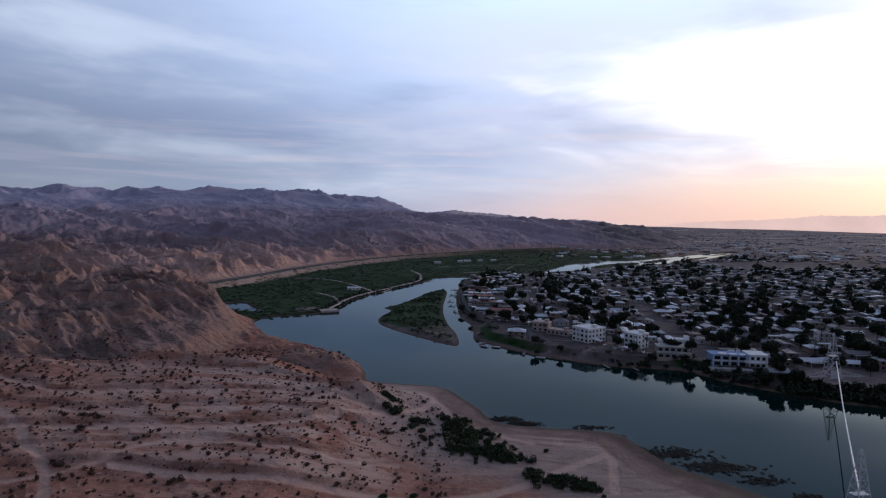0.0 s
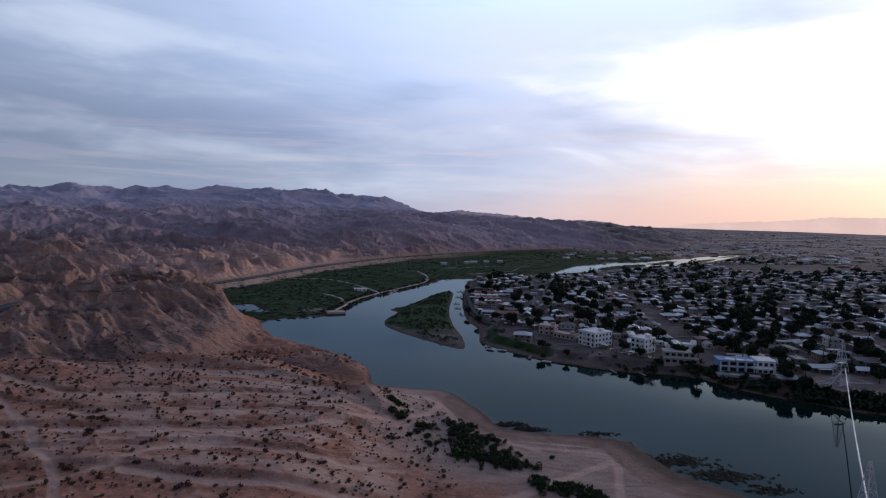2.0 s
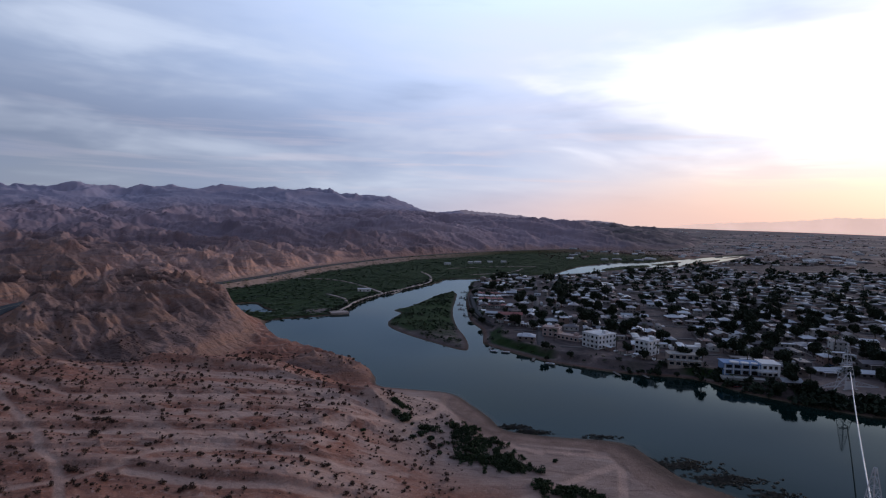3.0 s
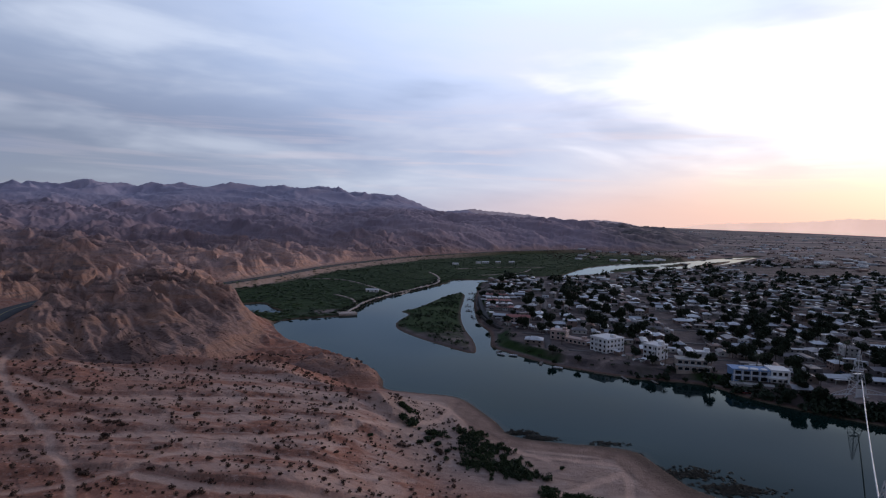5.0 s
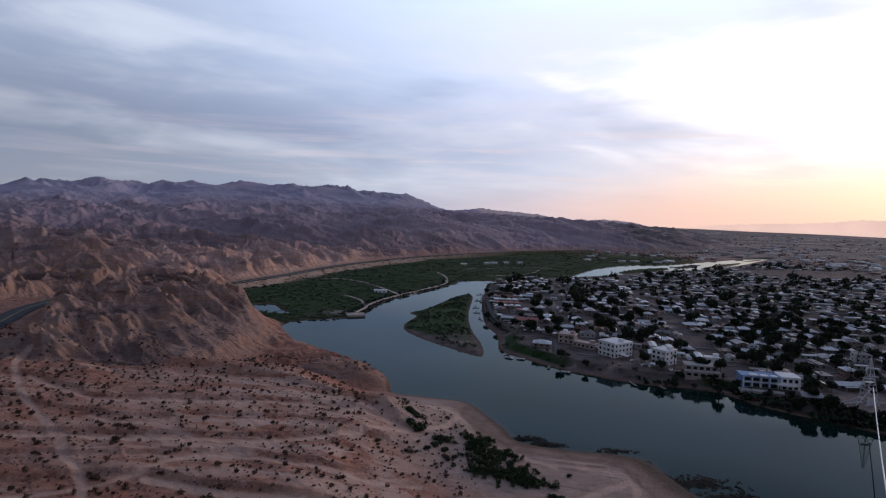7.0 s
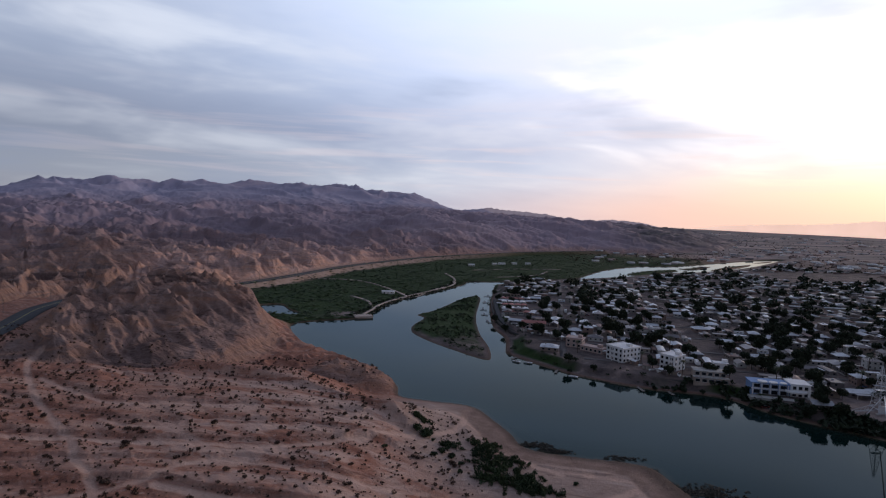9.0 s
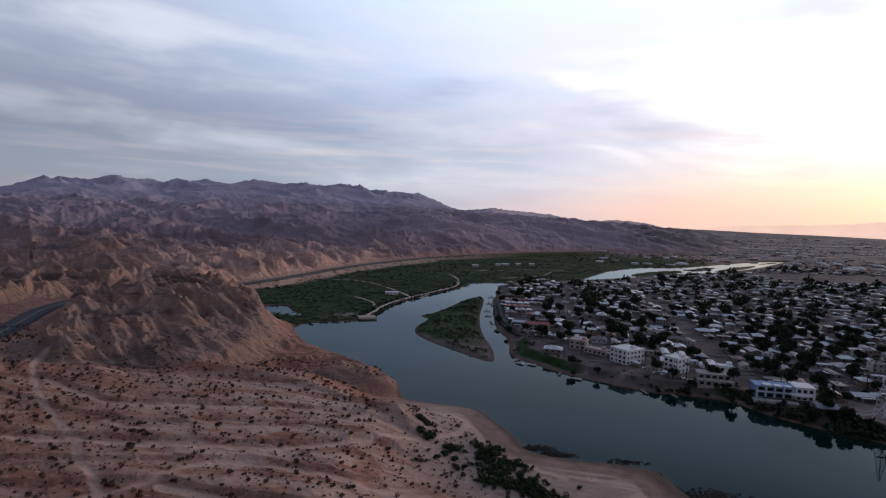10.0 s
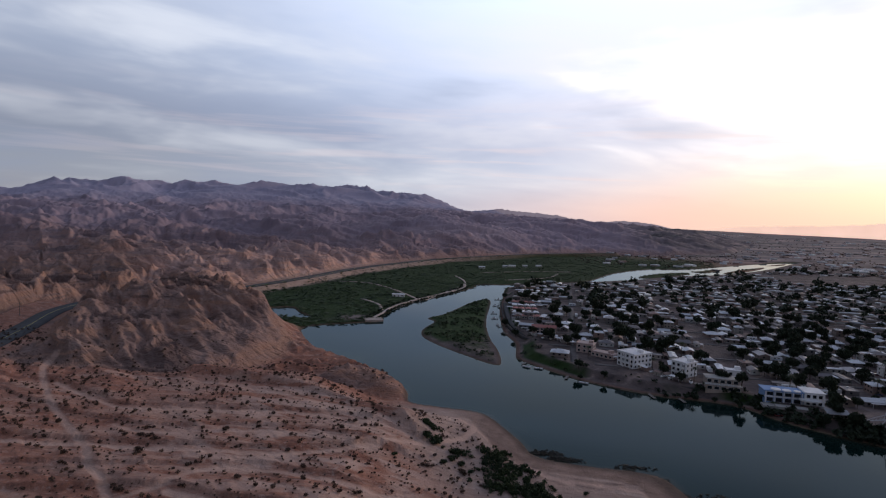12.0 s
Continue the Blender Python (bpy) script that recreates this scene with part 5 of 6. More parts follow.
def boat(x, y, turn, label, z=0.0, group="moored boats"):
    b = thing("motorboat", label, "boat", pose(x, y, z, 0, 0, turn), group)
    bm = bmesh.new()
    rows = []
    for i in range(7):
        f = i / 6
        w = 1.1 * (1 - max(0, f - 0.45) ** 2 * 3.2)
        rows.append([bm.verts.new((-w, -3 + 6 * f, 0.75 + 0.2 * f)), bm.verts.new((0, -3 + 6 * f, -0.25 + 0.45 * max(0, f - 0.6))), bm.verts.new((w, -3 + 6 * f, 0.75 + 0.2 * f))])
    for a, b2 in zip(rows, rows[1:]):
        for k in range(2):
            bm.faces.new((a[k], a[k + 1], b2[k + 1], b2[k]))
        bm.faces.new((a[2], a[0], b2[0], b2[2]))
    bm.faces.new(rows[0])
    bm.faces.new(rows[-1][::-1])
    part("hull", bm, WHITE, b)
    part("windscreen", boxed((-0.8, 0.3, 0.85, 0.8, 0.36, 1.35)), GLASS, b)
    part("seat", boxed((-0.7, -1.6, 0.8, 0.7, -0.9, 1.15)), CONCRETE, b)


for x, y, n, turn in ((8, 560, 7, 80), (7, 590, 7, 85), (9, 640, 7, 80), (12, 690, 8, 85), (14, 520, 7, 75), (16, 492, 6, 70), (27, 397, 7, 150), (52, 369, 8, 165), (96, 341, 9, 190), (112, 335, 7, 190)):
    dock(x, y, n, turn)
for x, y, turn in ((4, 566, 10), (3, 600, -5), (5, 648, 0), (9, 700, 5), (7, 530, 15), (34, 383, 75), (26, 385, 60), (60, 355, 70)):
    boat(x, y, turn, "small white motorboat moored off the bank")


# ---------------------------------------------------------------- levee road and sheds on the marsh side
LEVEE = [(-106, 524), (-103, 552), (-100, 590), (-89, 632), (-72, 676), (-52, 724), (-34, 778), (-32, 815)]
tagged(ribbon("levee_road", [(x - 6, y, 1.3) for x, y in LEVEE], 1.3, 0.55, DESERT_ROAD, 6, thick=1.6), "pale gravel road on a low levee along the water", "road", kind="structure")
q = random.Random(5)
rocks = []
for p in curve(LEVEE, 30):
    for _ in range(2):
        s = q.uniform(0.5, 1.3)
        c = BOX * (s * q.uniform(0.6, 1), s * q.uniform(0.6, 1), s * q.uniform(0.6, 1.1)) * 0.7
        c[4:, :2] *= q.uniform(0.4, 0.8)
        a = q.uniform(0, 6.28)
        rot = np.array([[math.cos(a), math.sin(a), 0], [-math.sin(a), math.cos(a), 0], [0, 0, 1]])
        rocks.append(c @ rot + (p[0] - 2.6 + q.uniform(-1.8, 1.8), p[1] + q.uniform(-2, 2), 0.05))
batch("levee_rubble", rocks, FULL_BOX_F, STONE, "dark rubble facing the levee at the waterline", "rubble")
slab("dock_apron", "pale gravel landing at the end of the levee", "landing", -110, 519, 17, 12, 25, DESERT_ROAD, 0.9, 1.0)


def long_shed(x, y, lx, ly, turn):
    b = thing("white_shed", "long low white shed in the marsh", "shed", pose(x, y, ground_z(x, y), 0, 0, turn), "sheds in the marsh")
    part("wall", boxed((-lx / 2, -ly / 2, -0.4, lx / 2, ly / 2, 3.0)), WHITE, b)
    bm = bmesh.new()
    gable(bm, lx, ly, 3.05, 0.8)
    part("roof", bm, WHITE, b)
    share("door", DOOR_ME, b, at=pose(0, -ly / 2, 0.05))
    for i in (-1, 1):
        share("window", WINDOW_ME, b, at=pose(i * lx * 0.3, -ly / 2, 1.0))


for x, y, lx, ly, turn in ((-112, 672, 15, 6, 4), (-20, 1090, 12, 6, 0), (40, 1150, 14, 6, 5), (66, 1160, 10, 6, 0), (25, 1135, 9, 5, 20), (95, 1175, 11, 6, 0)):
    long_shed(x, y, lx, ly, turn)
for pts in ([(-250, 780), (-190, 790), (-150, 760), (-110, 700), (-84, 650)], [(-84, 640), (-40, 820), (-60, 930)], [(-20, 1000), (60, 1060), (150, 1090)], [(20, 900), (90, 960), (120, 1040)], [(-150, 640), (-125, 610), (-112, 570)]):
    tagged(ribbon("marsh_track", pts, 1.7, 0.5, DESERT_ROAD, 8, thick=0.6), "pale dirt track through the marsh", "track", "tracks in the marsh", "structure")


# ---------------------------------------------------------------- hazy far ranges on the horizon
def far_range(r, bearings, tops, mat, seed, label):
    b = np.linspace(bearings[0], bearings[-1], 260)
    h = np.interp(b, bearings, tops)
    wob = fbm(b * 1.7, b * 0, 1.0, 5, seed) * 0.16 * np.clip(h + 0.75, 0, 1)
    top = EYE + r * np.tan(np.radians(h + wob))
    a = np.radians(b)
    front = np.column_stack([r * np.sin(a), r * np.cos(a), np.full(len(b), -40.0)])
    crest = np.column_stack([(r + 25) * np.sin(a), (r + 25) * np.cos(a), top])
    back = np.column_stack([(r + 50) * np.sin(a), (r + 50) * np.cos(a), np.full(len(b), -40.0)])
    n = len(b)
    faces = []
    for lo in (0, n):
        faces += [(lo + i, lo + i + 1, lo + n + i + 1, lo + n + i) for i in range(n - 1)]
    return tagged(mesh_object("backdrop", np.vstack([front, crest, back]), faces, mat), label, "mountains", kind="structure")


# air haze put into the ranges' colour, lifted by emission of their own
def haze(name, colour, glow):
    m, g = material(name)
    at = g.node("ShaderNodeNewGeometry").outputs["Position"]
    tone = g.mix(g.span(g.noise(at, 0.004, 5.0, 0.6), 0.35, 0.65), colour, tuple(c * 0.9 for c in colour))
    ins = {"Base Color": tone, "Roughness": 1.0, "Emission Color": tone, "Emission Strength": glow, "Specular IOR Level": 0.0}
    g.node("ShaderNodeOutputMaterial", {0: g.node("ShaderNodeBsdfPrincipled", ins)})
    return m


far_range(4930, [17, 22, 25, 29, 31, 33.5, 36, 40, 50, 60], [-0.9, -0.1, 0.12, 0.30, 0.45, 0.74, 0.70, 0.9, 0.8, -0.9], haze("pink_haze", (0.86, 0.60, 0.52), 0.86), 5, "mountains far behind the plain, tinted pale pink for haze and glowing")
far_range(4915, [-2.5, -0.8, 0.4, 2, 4, 6.5, 8, 10.5, 12, 13.8, 15.5, 18], [-0.6, 0.6, 0.92, 0.72, 0.62, 0.40, 0.1, -0.1, 0.12, 0.07, -0.1, -0.7], haze("blue_haze", (0.30, 0.26, 0.33), 0.45), 6, "hills behind the main range, tinted blue for haze and glowing")


# ---------------------------------------------------------------- river wall below the gardens
tagged(ribbon("river_wall", BANK_WALL, 0.3, 1.6, DARK_WALL, 8, thick=3.2), "dark stone wall along the top of the far bank", "wall", kind="structure")
tagged(ribbon("bank_path", [(x + 4.5, y + 2.5, z) for x, y, z in BANK_WALL], 2.2, 1.35, ASPHALT, 8, thick=1.5), "narrow dark lane behind the river wall", "lane", kind="structure")


# ---------------------------------------------------------------- utility poles beside the highway
def utility_pole(x, y, turn):
    p = thing("utility_pole", "dark timber utility pole beside the highway", "pole", pose(x, y, ground_z(x, y), 0, 0, turn), "poles along the highway")
    bm = bmesh.new()
    rod(bm, (0, 0, -1), (0, 0, 10.5), 0.17, 0.11, 8)
    part("pole", bm, WOOD, p)
    part("crossarm", boxed((-1.3, -0.07, 9.3, 1.3, 0.07, 9.5)), WOOD, p)
    for k in (-1.15, 0.0, 1.15):
        bm = bmesh.new()
        rod(bm, (k, 0, 9.5), (k, 0, 9.75), 0.07, 0.05, 6)
        part("insulator", bm, CONCRETE, p)


for x, y in ((-305, 300), (-337, 372), (-366, 452), (-318, 640), (-292, 720), (-268, 800)):
    utility_pole(x, y, 60)


# ---------------------------------------------------------------- gardens between the lane and the houses
def garden_shed(x, y, turn):
    d = thing("garden_shed", "small pale garden shed near the river lane", "shed", pose(x, y, ground_z(x, y), 0, 0, turn), "garden sheds")
    part("wall", boxed((-2.2, -1.6, -0.5, 2.2, 1.6, 2.4)), WALLS, d)
    bm = bmesh.new()
    gable(bm, 4.4, 3.2, 2.45, 0.6, 0.25, 0.1)
    part("roof", bm, ROOFS, d)
    share("door", DOOR_ME, d, at=pose(0, -1.6, 0.05))


def shade_roof(x, y, turn):
    d = thing("patio_cover", "pale flat patio cover on thin posts", "patio cover", pose(x, y, ground_z(x, y), 0, 0, turn), "patio covers")
    part("roof", boxed((-3.2, -2.2, 2.5, 3.2, 2.2, 2.62)), WHITE, d)
    for sx in (-1, 1):
        for sy in (-1, 1):
            part("post", boxed((sx * 3.0 - 0.06, sy * 2.0 - 0.06, -0.5, sx * 3.0 + 0.06, sy * 2.0 + 0.06, 2.5)), WHITE, d)


rng = random.Random(303)
lane = curve(BANK_WALL, 14)[:, :2]
step = np.gradient(lane, axis=0)
step /= np.linalg.norm(step, axis=1)[:, None]
for i in range(6, len(lane) - 2, 3):
    inland = rng.uniform(7.5, 11.5)
    x, y = lane[i] + np.array((-step[i][1], step[i][0])) * inland
    turn = math.degrees(math.atan2(step[i][1], step[i][0])) + rng.uniform(-12, 12)
    pick = rng.random()
    if pick < 0.34:
        shade_roof(x, y, turn)
    elif pick < 0.60:
        garden_shed(x, y, turn)
    elif pick < 0.80:
        slab("patio", "pale concrete patio beside the river lane", "patio", x, y, rng.uniform(4, 8), rng.uniform(3, 5), turn, CONCRETE)
    else:
        boat(x, y, turn, "white motorboat laid up on the bank", ground_z(x, y) + 0.3, "boats laid up ashore")
slab("forecourt", "pale concrete forecourt in front of the blue villa", "forecourt", 166, 318, 16, 5, -14, CONCRETE, 0.15, 1.2)


# ---------------------------------------------------------------- plants
def leaf_cloud(r, n, blobs, size, flat=0.8, tilt=1.1):
    """Leaf sprays scattered through a few lobes; loose outline with gaps."""
    verts, faces = [], []
    for _ in range(n):
        cx, cy, cz, cr = r.choice(blobs)
        d = Vector((r.gauss(0, 1), r.gauss(0, 1), r.gauss(0, 1))).normalized() * cr * (0.45 + 0.6 * r.random())
        p = Vector((cx + d.x, cy + d.y, cz + d.z * flat))
        q = Euler((r.uniform(-tilt, tilt), r.uniform(-tilt, tilt), r.uniform(0, 6.28)))
        s = size * r.uniform(0.6, 1.35)
        m = q.to_matrix()
        k = len(verts)
        for a, b, c in ((-1, -0.25, 0), (-0.2, -0.7, 0.15), (1, 0.1, 0), (0.1, 0.65, -0.15)):
            verts.append(tuple(p + m @ Vector((a * s, b * s, c * s))))
        faces.append((k, k + 1, k + 2, k + 3))
    return np.array(verts), np.array(faces)


def raw_mesh(name, verts, faces, mat):
    ob = mesh_object(name, verts, faces, mat, False)
    me = ob.data
    bpy.data.objects.remove(ob)
    return me


def limb_mesh(r, height, spread, thick):
    bm = bmesh.new()
    rod(bm, (0, 0, -0.4), (0.1, 0, height * 0.5), thick, thick * 0.65, 7)
    for i in range(5):
        a = i * 1.257 + r.uniform(-0.4, 0.4)
        rod(bm, (0.1, 0, height * (0.32 + 0.05 * i)), (math.cos(a) * spread, math.sin(a) * spread, height * r.uniform(0.62, 0.85)), thick * 0.5, thick * 0.15, 5)
    me = bpy.data.meshes.new("trunk")
    bm.to_mesh(me)
    bm.free()
    me.materials.append(TRUNK)
    return me


def tree_kind(seed, height, spread, leaves, size):
    r = random.Random(seed)
    blobs = [(0, 0, height * 0.68, spread * 0.75)]
    for i in range(6):
        a = i * 1.047 + r.uniform(-0.5, 0.5)
        blobs.append((math.cos(a) * spread * 0.6, math.sin(a) * spread * 0.6, height * r.uniform(0.48, 0.82), spread * r.uniform(0.35, 0.55)))
    v, f = leaf_cloud(r, leaves, blobs, size)
    return limb_mesh(r, height, spread * 0.6, 0.10 + height * 0.022), raw_mesh("crown", v, f, LEAF)


TREES = [tree_kind(11, 8.0, 4.2, 1150, 0.55), tree_kind(12, 10.5, 4.6, 1400, 0.58), tree_kind(13, 6.2, 3.4, 900, 0.48), tree_kind(14, 12.5, 4.0, 1300, 0.56), tree_kind(15, 7.0, 4.8, 1200, 0.56)]
TREE_LABEL = ["rounded dark green shade tree in a yard", "tall full dark shade tree between the houses", "small dark yard tree", "tall narrow dark tree over the roofs", "broad low dark mesquite tree"]


def plant_tree(x, y, z, kind, scale, turn):
    t = thing("tree", TREE_LABEL[kind], "tree", pose(x, y, z, 0, 0, turn) @ Matrix.Diagonal((scale, scale, scale * 1.2, 1)), "trees of the town")
    share("trunk", TREES[kind][0], t)
    share("crown", TREES[kind][1], t)


def palm_parts():
    bm = bmesh.new()
    rod(bm, (0, 0, -0.4), (0.3, 0, 11), 0.32, 0.2, 8)
    trunk = bpy.data.meshes.new("trunk")
    bm.to_mesh(trunk)
    bm.free()
    trunk.materials.append(TRUNK)
    bm = bmesh.new()
    for i in range(26):
        a, up = i * 2.4, 0.9 - 1.7 * (i / 26)
        prev = None
        for k in range(5):
            f = k / 4
            out, high, w = 3.2 * f, 11 + up * 2.2 * f - 1.7 * f * f, 0.42 * (1 - f * 0.85)
            c, s = math.cos(a), math.sin(a)
            now = [bm.verts.new((0.3 + c * out - s * w, s * out + c * w, high)), bm.verts.new((0.3 + c * out, s * out, high + 0.12)), bm.verts.new((0.3 + c * out + s * w, s * out - c * w, high))]
            if prev:
                bm.faces.new((prev[0], prev[1], now[1], now[0]))
                bm.faces.new((prev[1], prev[2], now[2], now[1]))
            prev = now
    fronds = bpy.data.meshes.new("frond_crown")
    bm.to_mesh(fronds)
    bm.free()
    fronds.materials.append(PALM)
    return trunk, fronds


PALM_PARTS = palm_parts()


def plant_palm(x, y, scale, turn):
    t = thing("palm_tree", "tall slim fan palm above the roofs", "palm", pose(x, y, ground_z(x, y), 0, 0, turn) @ Matrix.Scale(scale, 4), "palms of the town")
    share("trunk", PALM_PARTS[0], t)
    share("frond_crown", PALM_PARTS[1], t)


rng = random.Random(21)
sites = []
for x, y, r in LOTS:
    for _ in range(2):
        if rng.random() < (0.50 if r < 600 else 0.42):
            a = rng.uniform(0, 6.28)
            sites.append((x + math.cos(a) * 9.0, y + math.sin(a) * 9.0, r))
xs, ys = np.array([s[0] for s in sites]), np.array([s[1] for s in sites])
zs, _ = terrain(xs, ys)
clear = line_distance(RIVER, xs, ys, True)
close, far_leaf_v, far_leaf_f, count = 0, [], [], 0
for x, y, z, d in zip(xs, ys, zs, clear):
    if d < 15 or any(math.hypot(x - a, y - b) < c * 0.75 for a, b, c in LANDMARKS):
        continue
    kind = rng.choices(range(5), (4, 3, 4, 1.2, 3))[0]
    scale = 0.5 + 0.85 * rng.random() ** 1.4
    if close < 280:
        plant_tree(x, y, z, kind, scale, rng.uniform(0, 360))
        close += 1
    else:
        h = (8, 10.5, 6.2, 12.5, 7)[kind] * scale
        v, f = leaf_cloud(rng, 60, [(0, 0, h * 0.6, h * 0.42), (h * 0.25, 0, h * 0.5, h * 0.3), (-h * 0.2, h * 0.2, h * 0.45, h * 0.3)], h * 0.18)
        far_leaf_v.append(v + (x, y, z))
        far_leaf_f.append(f + count)
        count += len(v)
tagged(mesh_object("far_trees", np.concatenate(far_leaf_v), np.concatenate(far_leaf_f), LEAF, False), "dark trees scattered through the far town", "trees", kind="stuff")
# trees standing out along the bank and round the landmarks
for x, y, kind, scale in ((183, 309, 1, 0.95), (172, 300, 4, 0.8), (186, 296, 4, 0.8), (143, 353, 0, 1.0), (150, 343, 3, 0.9), (112, 366, 0, 0.8), (118, 352, 2, 1.0), (60, 376, 2, 0.9), (74, 362, 2, 0.7),
                          (48, 455, 4, 1.1), (36, 470, 0, 0.8), (22, 478, 2, 1.0), (14, 520, 0, 0.8), (60, 436, 0, 0.9), (95, 404, 1, 0.8), (20, 640, 0, 0.9), (17, 700, 2, 1.0), (48, 760, 1, 1.0), (222, 318, 4, 0.9), (232, 306, 0, 0.9), (59, 362, 2, 0.5), (112, 336, 2, 0.42), (121, 334, 2, 0.45), (131, 332, 2, 0.5), (181, 303, 1, 0.7)):
    plant_tree(x, y, ground_z(x, y), kind, scale, rng.uniform(0, 360))
for x, y, s in ((128, 358, 0.8), (108, 378, 0.75), (216, 318, 0.55), (70, 400, 0.8), (178, 345, 1.0), (260, 390, 1.0), (140, 420, 1.0), (230, 350, 0.9)):
    plant_palm(x, y, s, rng.uniform(0, 360))


def bush_stuff(name, spots, leaves, mat, label, category, seed, size=0.34, tilt=0.9, loose=0.5):
    """Low growth over a whole patch; spots: x, y, z, radius, height."""
    r = random.Random(seed)
    vs, fs, k = [], [], 0
    kinds = []
    for _ in range(10):
        blobs = [(r.uniform(-loose, loose), r.uniform(-loose, loose), r.uniform(0.25, 0.6), r.uniform(0.4, 0.65)) for _ in range(4)]
        kinds.append(leaf_cloud(r, leaves, blobs, size, 0.8, tilt))
    for x, y, z, rad, high in spots:
        v, f = kinds[r.randrange(10)]
        a = r.uniform(0, 6.28)
        c, s = math.cos(a), math.sin(a)
        w = np.column_stack([(v[:, 0] * c - v[:, 1] * s) * rad, (v[:, 0] * s + v[:, 1] * c) * rad, np.maximum(v[:, 2], -0.05) * high])
        vs.append(w + (x, y, z))
        fs.append(f + k)
        k += len(v)
    return tagged(mesh_object(name, np.concatenate(vs), np.concatenate(fs), mat, False), label, category, kind="stuff")


def scatter(n, x0, x1, y0, y1, keep, seed, rad, high):
    q = np.random.RandomState(seed)
    x, y = q.uniform(x0, x1, n), q.uniform(y0, y1, n)
    z, kinds = terrain(x, y)
    ok = keep(x, y, z, kinds, q)
    k = q.uniform(0.6, 1.3, n)
    return [(a, b, c, rad * s, high * s) for a, b, c, s, o in zip(x, y, z, k, ok) if o]


# marsh growth
marsh = scatter(48000, -330, 620, 470, 1800, lambda x, y, z, k, q: (k["veg"] > 0.5) & (z > 0.1) & (~inside(TOWN_LAND, x, y)) & (~inside(ISLAND, x, y))
                & (fbm(x, y, 70, 4, 5) > q.uniform(-0.75, 0.05, x.shape)) & (q.uniform(0, 1, x.shape) < np.clip(480 / y, 0.3, 1)), 5, 2.8, 1.5)
bush_stuff("marsh_thicket", marsh, 12, REED, "dense dark green reeds and willows on the flats", "thicket", 31, 0.5, 0.4)
willows = []
for p in curve(LEVEE, 16):
    if rng.random() < 0.75:
        willows.append((p[0] - 1.5 + rng.uniform(-1.2, 1.2), p[1] + rng.uniform(-2, 2), 0.3, rng.uniform(1.2, 2.6), rng.uniform(1.4, 3.0)))
    if rng.random() < 0.5:
        willows.append((p[0] - 10.5 + rng.uniform(-2, 1), p[1] + rng.uniform(-3, 3), 0.8, rng.uniform(1.5, 3.0), rng.uniform(1.5, 3.2)))
bush_stuff("levee_willows", willows, 30, LEAF, "dark willows lining the gravel levee", "thicket", 41, 0.34)
isle = scatter(2600, -65, 12, 385, 690, lambda x, y, z, k, q: inside(ISLAND, x, y) & (z > 0.7) & (fbm(x, y, 30, 3, 15) > q.uniform(-0.2, 0.3, x.shape)), 6, 1.6, 1.4)
bush_stuff("island_scrub", isle, 16, THICKET, "low green scrub covering the river island", "scrub", 32, 0.36)
edge = scatter(2600, 8, 230, 240, 830, lambda x, y, z, k, q: inside(TOWN_LAND, x, y) & (line_distance(RIVER, x, y, True) < 19) & (line_distance(RIVER, x, y, True) > 11) & (fbm(x, y, 30, 3, 85) > q.uniform(-0.25, 0.25, x.shape)), 18, 1.8, 2.2)
bush_stuff("garden_hedge", edge, 22, LEAF, "dark garden growth at the top of the bank", "hedge", 38, 0.36)
strip = scatter(1500, 15, 230, 240, 560, lambda x, y, z, k, q: inside(TOWN_LAND, x, y) & (line_distance(RIVER, x, y, True) < 17) & (line_distance(RIVER, x, y, True) > 4)
                & (fbm(x, y, 22, 3, 25) > q.uniform(-0.35, 0.3, x.shape)), 7, 1.6, 1.3)
bush_stuff("bank_scrub", strip, 16, THICKET, "scrubby green growth along the far bank", "scrub", 33, 0.36)
hedge = scatter(9500, 100, 400, 220, 345, lambda x, y, z, k, q: inside(TOWN_LAND, x, y) & (line_distance(RIVER, x, y, True) < 14) & (line_distance(RIVER, x, y, True) > 0.5) & ((x > 180) | (q.uniform(0, 1, x.shape) < 0.12 + 0.3 * smooth(112, 135, x) * (fbm(x, y, 16, 2, 19) > 0))), 8, 2.6, 3.3)
bush_stuff("bank_thicket", hedge, 26, LEAF, "almost black thicket lining the far bank", "thicket", 34, 0.36)

# thickets on the near beach
near = []
for cx, cy, rx, ry, n in ((4, 232, 6, 9, 60), (9, 218, 9, 8, 90), (17, 205, 8, 7, 80), (22, 198, 8, 4, 50), (6, 205, 7, 4, 45), (38, 182, 9, 4, 55), (46, 178, 6, 3, 25), (30, 187, 5, 3, 20), (-25, 246, 4, 2.5, 22), (-12, 229, 5, 3, 24), (-20, 236, 4, 2, 10)):
    for _ in range(n):
        x, y = cx + rng.gauss(0, 0.5) * rx, cy + rng.gauss(0, 0.5) * ry
        near.append((x, y, rng.uniform(1.2, 2.0), rng.uniform(1.3, 2.3)))
nz, _ = terrain(np.array([p[0] for p in near]), np.array([p[1] for p in near]))
bush_stuff("beach_thicket", [(x, y, z, a, b) for (x, y, a, b), z in zip(near, nz)], 80, THICKET, "dense green willow thicket on the sandy beach", "thicket", 35, 0.19, 1.2)


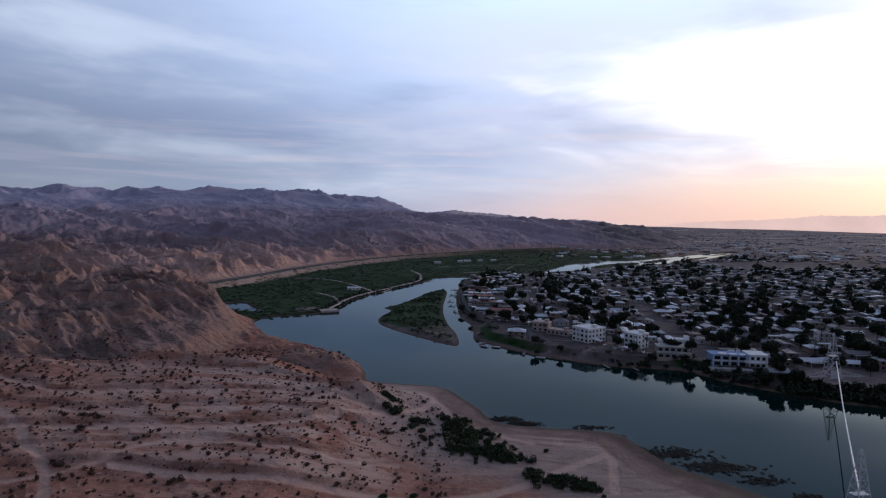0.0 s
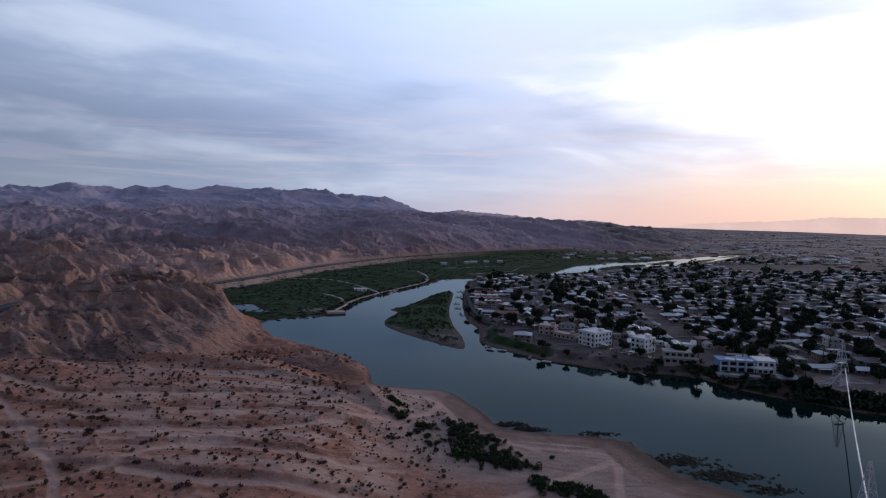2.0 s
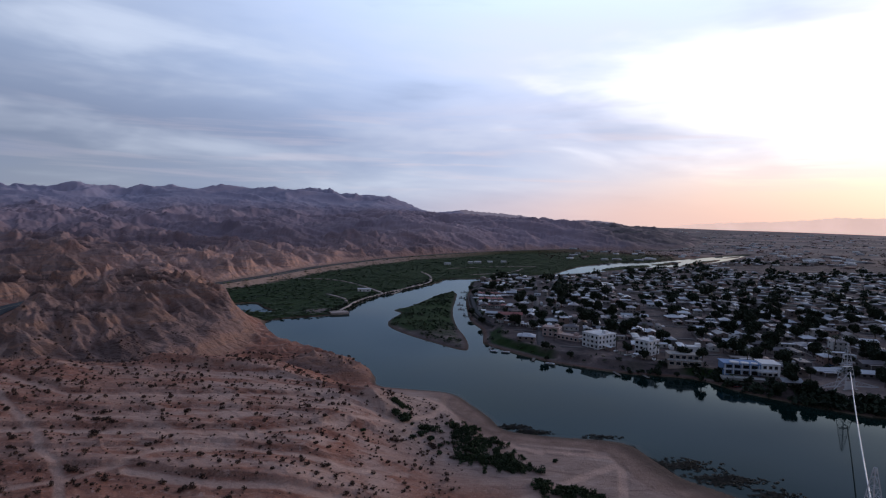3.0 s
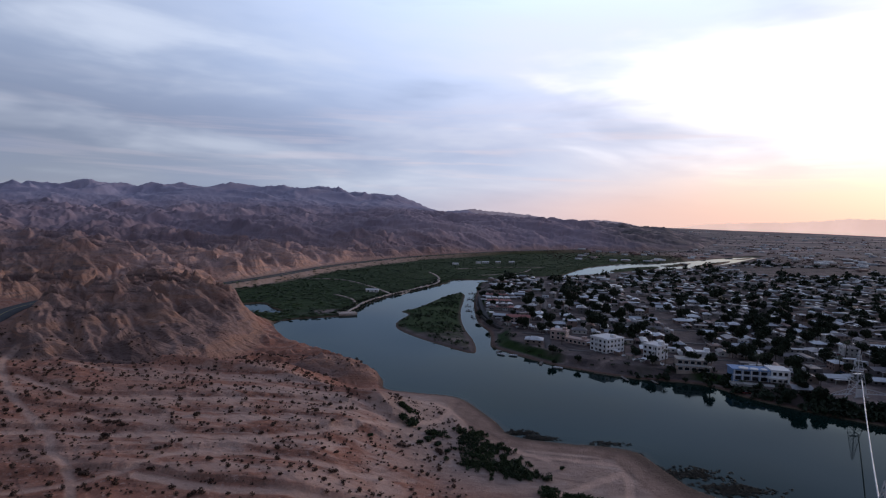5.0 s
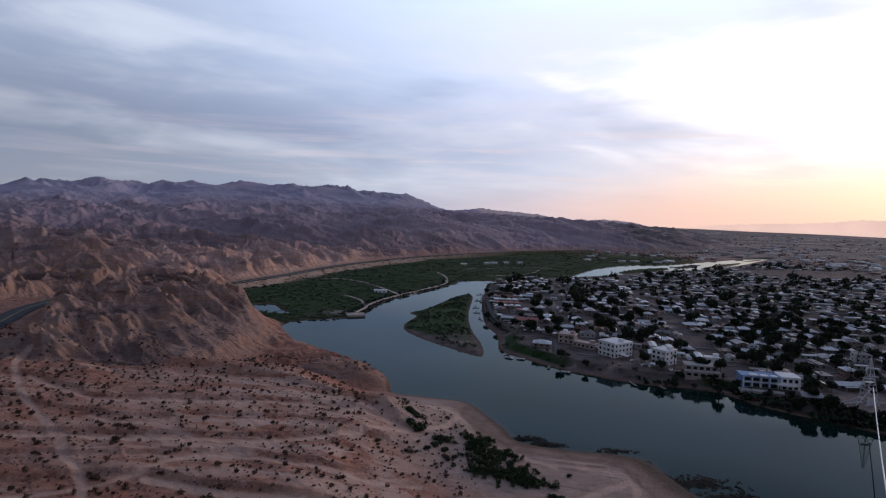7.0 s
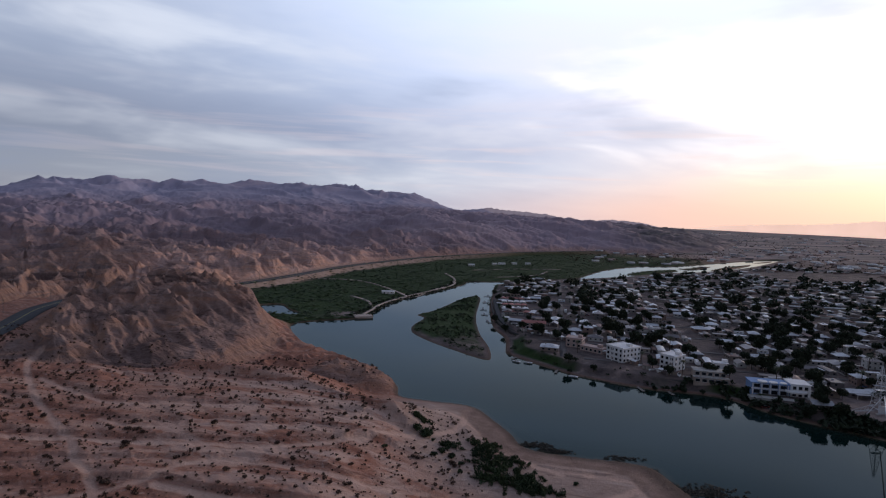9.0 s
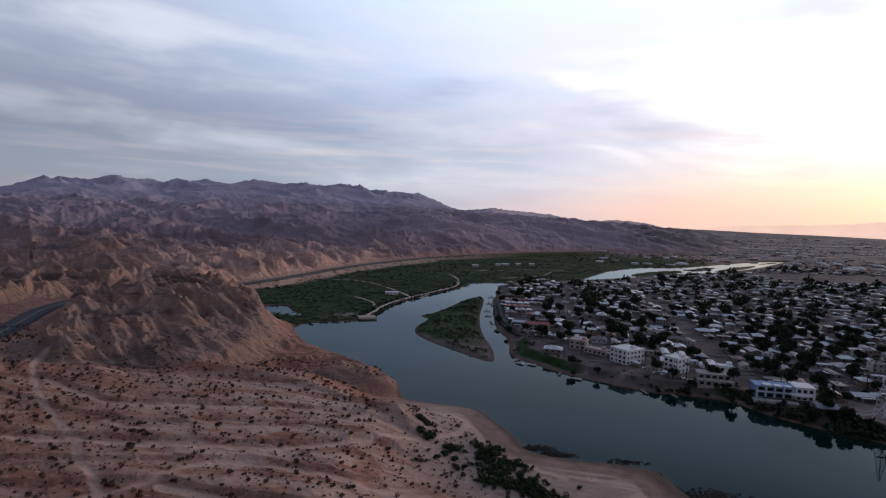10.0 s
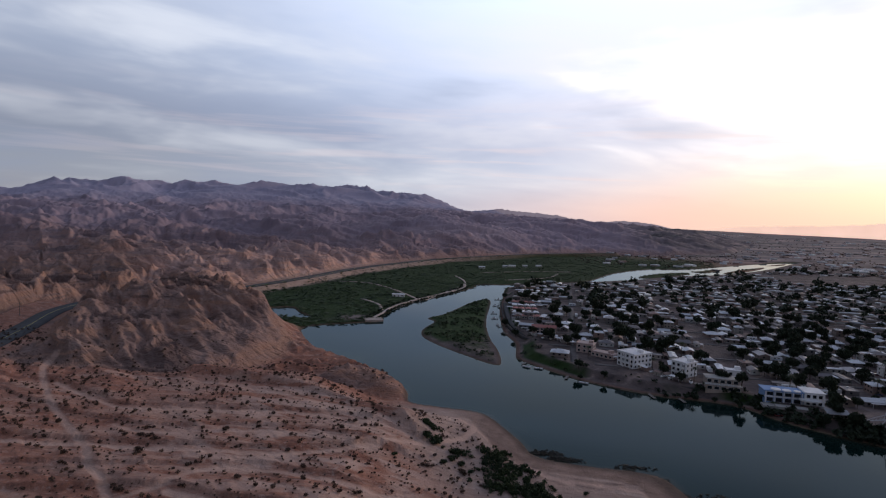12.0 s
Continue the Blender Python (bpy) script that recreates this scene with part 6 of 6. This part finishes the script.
# desert shrubs, one by one
def shrub_kind(seed, leaves, mat):
    r = random.Random(seed)
    blobs = [(r.uniform(-0.32, 0.32), r.uniform(-0.32, 0.32), r.uniform(0.3, 0.55), r.uniform(0.38, 0.55)) for _ in range(5)]
    v, f = leaf_cloud(r, leaves * 3, blobs, 0.13)
    v[:, 2] = np.maximum(v[:, 2], -0.03)
    bm = bmesh.new()
    for i in range(6):
        a = i * 1.05 + r.uniform(-0.3, 0.3)
        rod(bm, (0, 0, -0.15), (math.cos(a) * 0.5, math.sin(a) * 0.5, r.uniform(0.4, 0.7)), 0.03, 0.012, 4)
    stems = bpy.data.meshes.new("woody_base")
    bm.to_mesh(stems)
    bm.free()
    stems.materials.append(TRUNK)
    return stems, raw_mesh("foliage", v, f, mat)


SHRUBS = [shrub_kind(51, 90, SCRUB), shrub_kind(52, 110, SCRUB), shrub_kind(53, 70, SCRUB), shrub_kind(54, 150, THICKET), shrub_kind(55, 120, SCRUB)]


def plant_shrub(x, y, z, kind, size, high, label, group="desert shrubs"):
    t = thing("shrub", label, "shrub", pose(x, y, z, 0, 0, rng.uniform(0, 360)) @ Matrix.Diagonal((size, size, high, 1)), group)
    share("woody_base", SHRUBS[kind][0], t)
    share("foliage", SHRUBS[kind][1], t)


MARKED = [(-101, 207, 2.0), (-35, 212, 1.6), (-50, 212, 1.5), (-122, 184, 1.9), (-165, 199, 2.0), (-144, 176, 1.8), (-72, 196, 1.6), (-95, 183, 1.5), (-128, 230, 1.7), (38, 206, 1.5),
          (-34, 270, 2.0), (-36, 262, 1.3), (-37, 282, 1.7), (-25, 235, 3.4), (-21, 233, 3.0), (-13, 222, 2.4), (-9, 219, 2.2), (-16, 217, 1.9), (-5, 214, 1.7), (-18, 163, 1.9), (-9, 166, 2.0), (50, 172, 1.3), (-60, 178, 1.6), (-80, 172, 1.7)]
for x, y, s in MARKED:
    green = x > -40
    plant_shrub(x, y, ground_z(x, y), 3 if green else rng.choice((0, 1, 4)), s, s * 0.85, "dense green shrub on the pale sand" if green else "dark brown-green desert shrub on bare soil")
q = np.random.RandomState(9)
n = 25000
dx, dy = q.uniform(-330, 60, n), q.uniform(105, 345, n)
dz, dk = terrain(dx, dy)
keep = (dk["track"] < 0.2) & (dk["depth"] <= 0) & (dk["damp"] < 0.3) & (dz > 2.5) & (fbm(dx, dy, 24, 3, 65) > q.uniform(-0.8, 0.5, n)) & (dk["rock"] < q.uniform(0, 1.3, n)) & (q.uniform(0, 1, n) < 0.62)
cand = sorted(zip(np.hypot(dx, dy)[keep], dx[keep], dy[keep], dz[keep]))
cand = [c for c in cand if -46 < math.degrees(math.atan2(c[1], c[2])) < 20]
rest = []
for i, (r, x, y, z) in enumerate(cand):
    s = 0.5 + 1.45 * rng.random() ** 3.2
    if i % 11 == 0 and i < 2900:
        plant_shrub(x, y, z, rng.choice((0, 1, 2, 4)), s, s * 0.8, "low dark desert shrub on bare soil")
    else:
        rest.append((x, y, z, s * 0.9, s * 0.8))
bush_stuff("desert_scrub", rest, 56, SCRUB, "small dark shrubs dotted over the desert", "scrub", 36, 0.20, 1.2, 0.16)

# drowned weed and drift off the beach
mats = []
for cx, cy, rx, ry, n in ((86, 210, 12, 4.0, 200), (98, 199, 11, 4.0, 200), (109, 189, 7, 2.5, 80), (26, 244, 6, 1.6, 150), (34, 239, 6, 1.6, 150), (66, 226, 9, 1.2, 50), (118, 178, 5, 1.5, 30), (62, 236, 8, 1.5, 40)):
    for _ in range(n):
        mats.append((cx + rng.gauss(0, 0.55) * rx, cy + rng.gauss(0, 0.5) * ry - 0.25 * rng.gauss(0, 0.55) * rx, 0.02, rng.uniform(0.8, 1.6), rng.uniform(0.25, 0.5)))
bush_stuff("river_weed", mats, 14, WEED, "dark matted weed lying in the shallows", "weed", 37, 0.34)

# far scrub and buildings on the plain
q = np.random.RandomState(14)
n = 9000
ra, rr = np.radians(q.uniform(8, 44, n)), 1350 * np.exp(q.uniform(0, 1.0, n))
px, py = rr * np.sin(ra), rr * np.cos(ra)
pz, pk = terrain(px, py)
ok = (pk["depth"] <= 0) & (fbm(px, py, 260, 3, 95) > q.uniform(-0.35, 0.3, n)) & (line_distance(RIVER, px, py, True) > 30) & (~inside(HILLS, px, py))
spots = [(a, b, c, q.uniform(1.6, 4.4), q.uniform(1.5, 3.4)) for a, b, c, o in zip(px, py, pz, ok) if o]
bush_stuff("plain_scrub", spots[::2], 10, SCRUB, "dark trees and scrub dotted over the far plain", "scrub", 39, 0.5)
walls = []
for a, b, c, _, _ in spots[1::11]:
    lx, ly, h = q.uniform(5, 11), q.uniform(4, 6), q.uniform(3, 5)
    walls.append(BOX * (lx, ly, h) + (a + 15, b, c - 0.4))
batch("plain_houses", walls, FULL_BOX_F, ROOFS, "pale buildings scattered over the far plain", "houses")
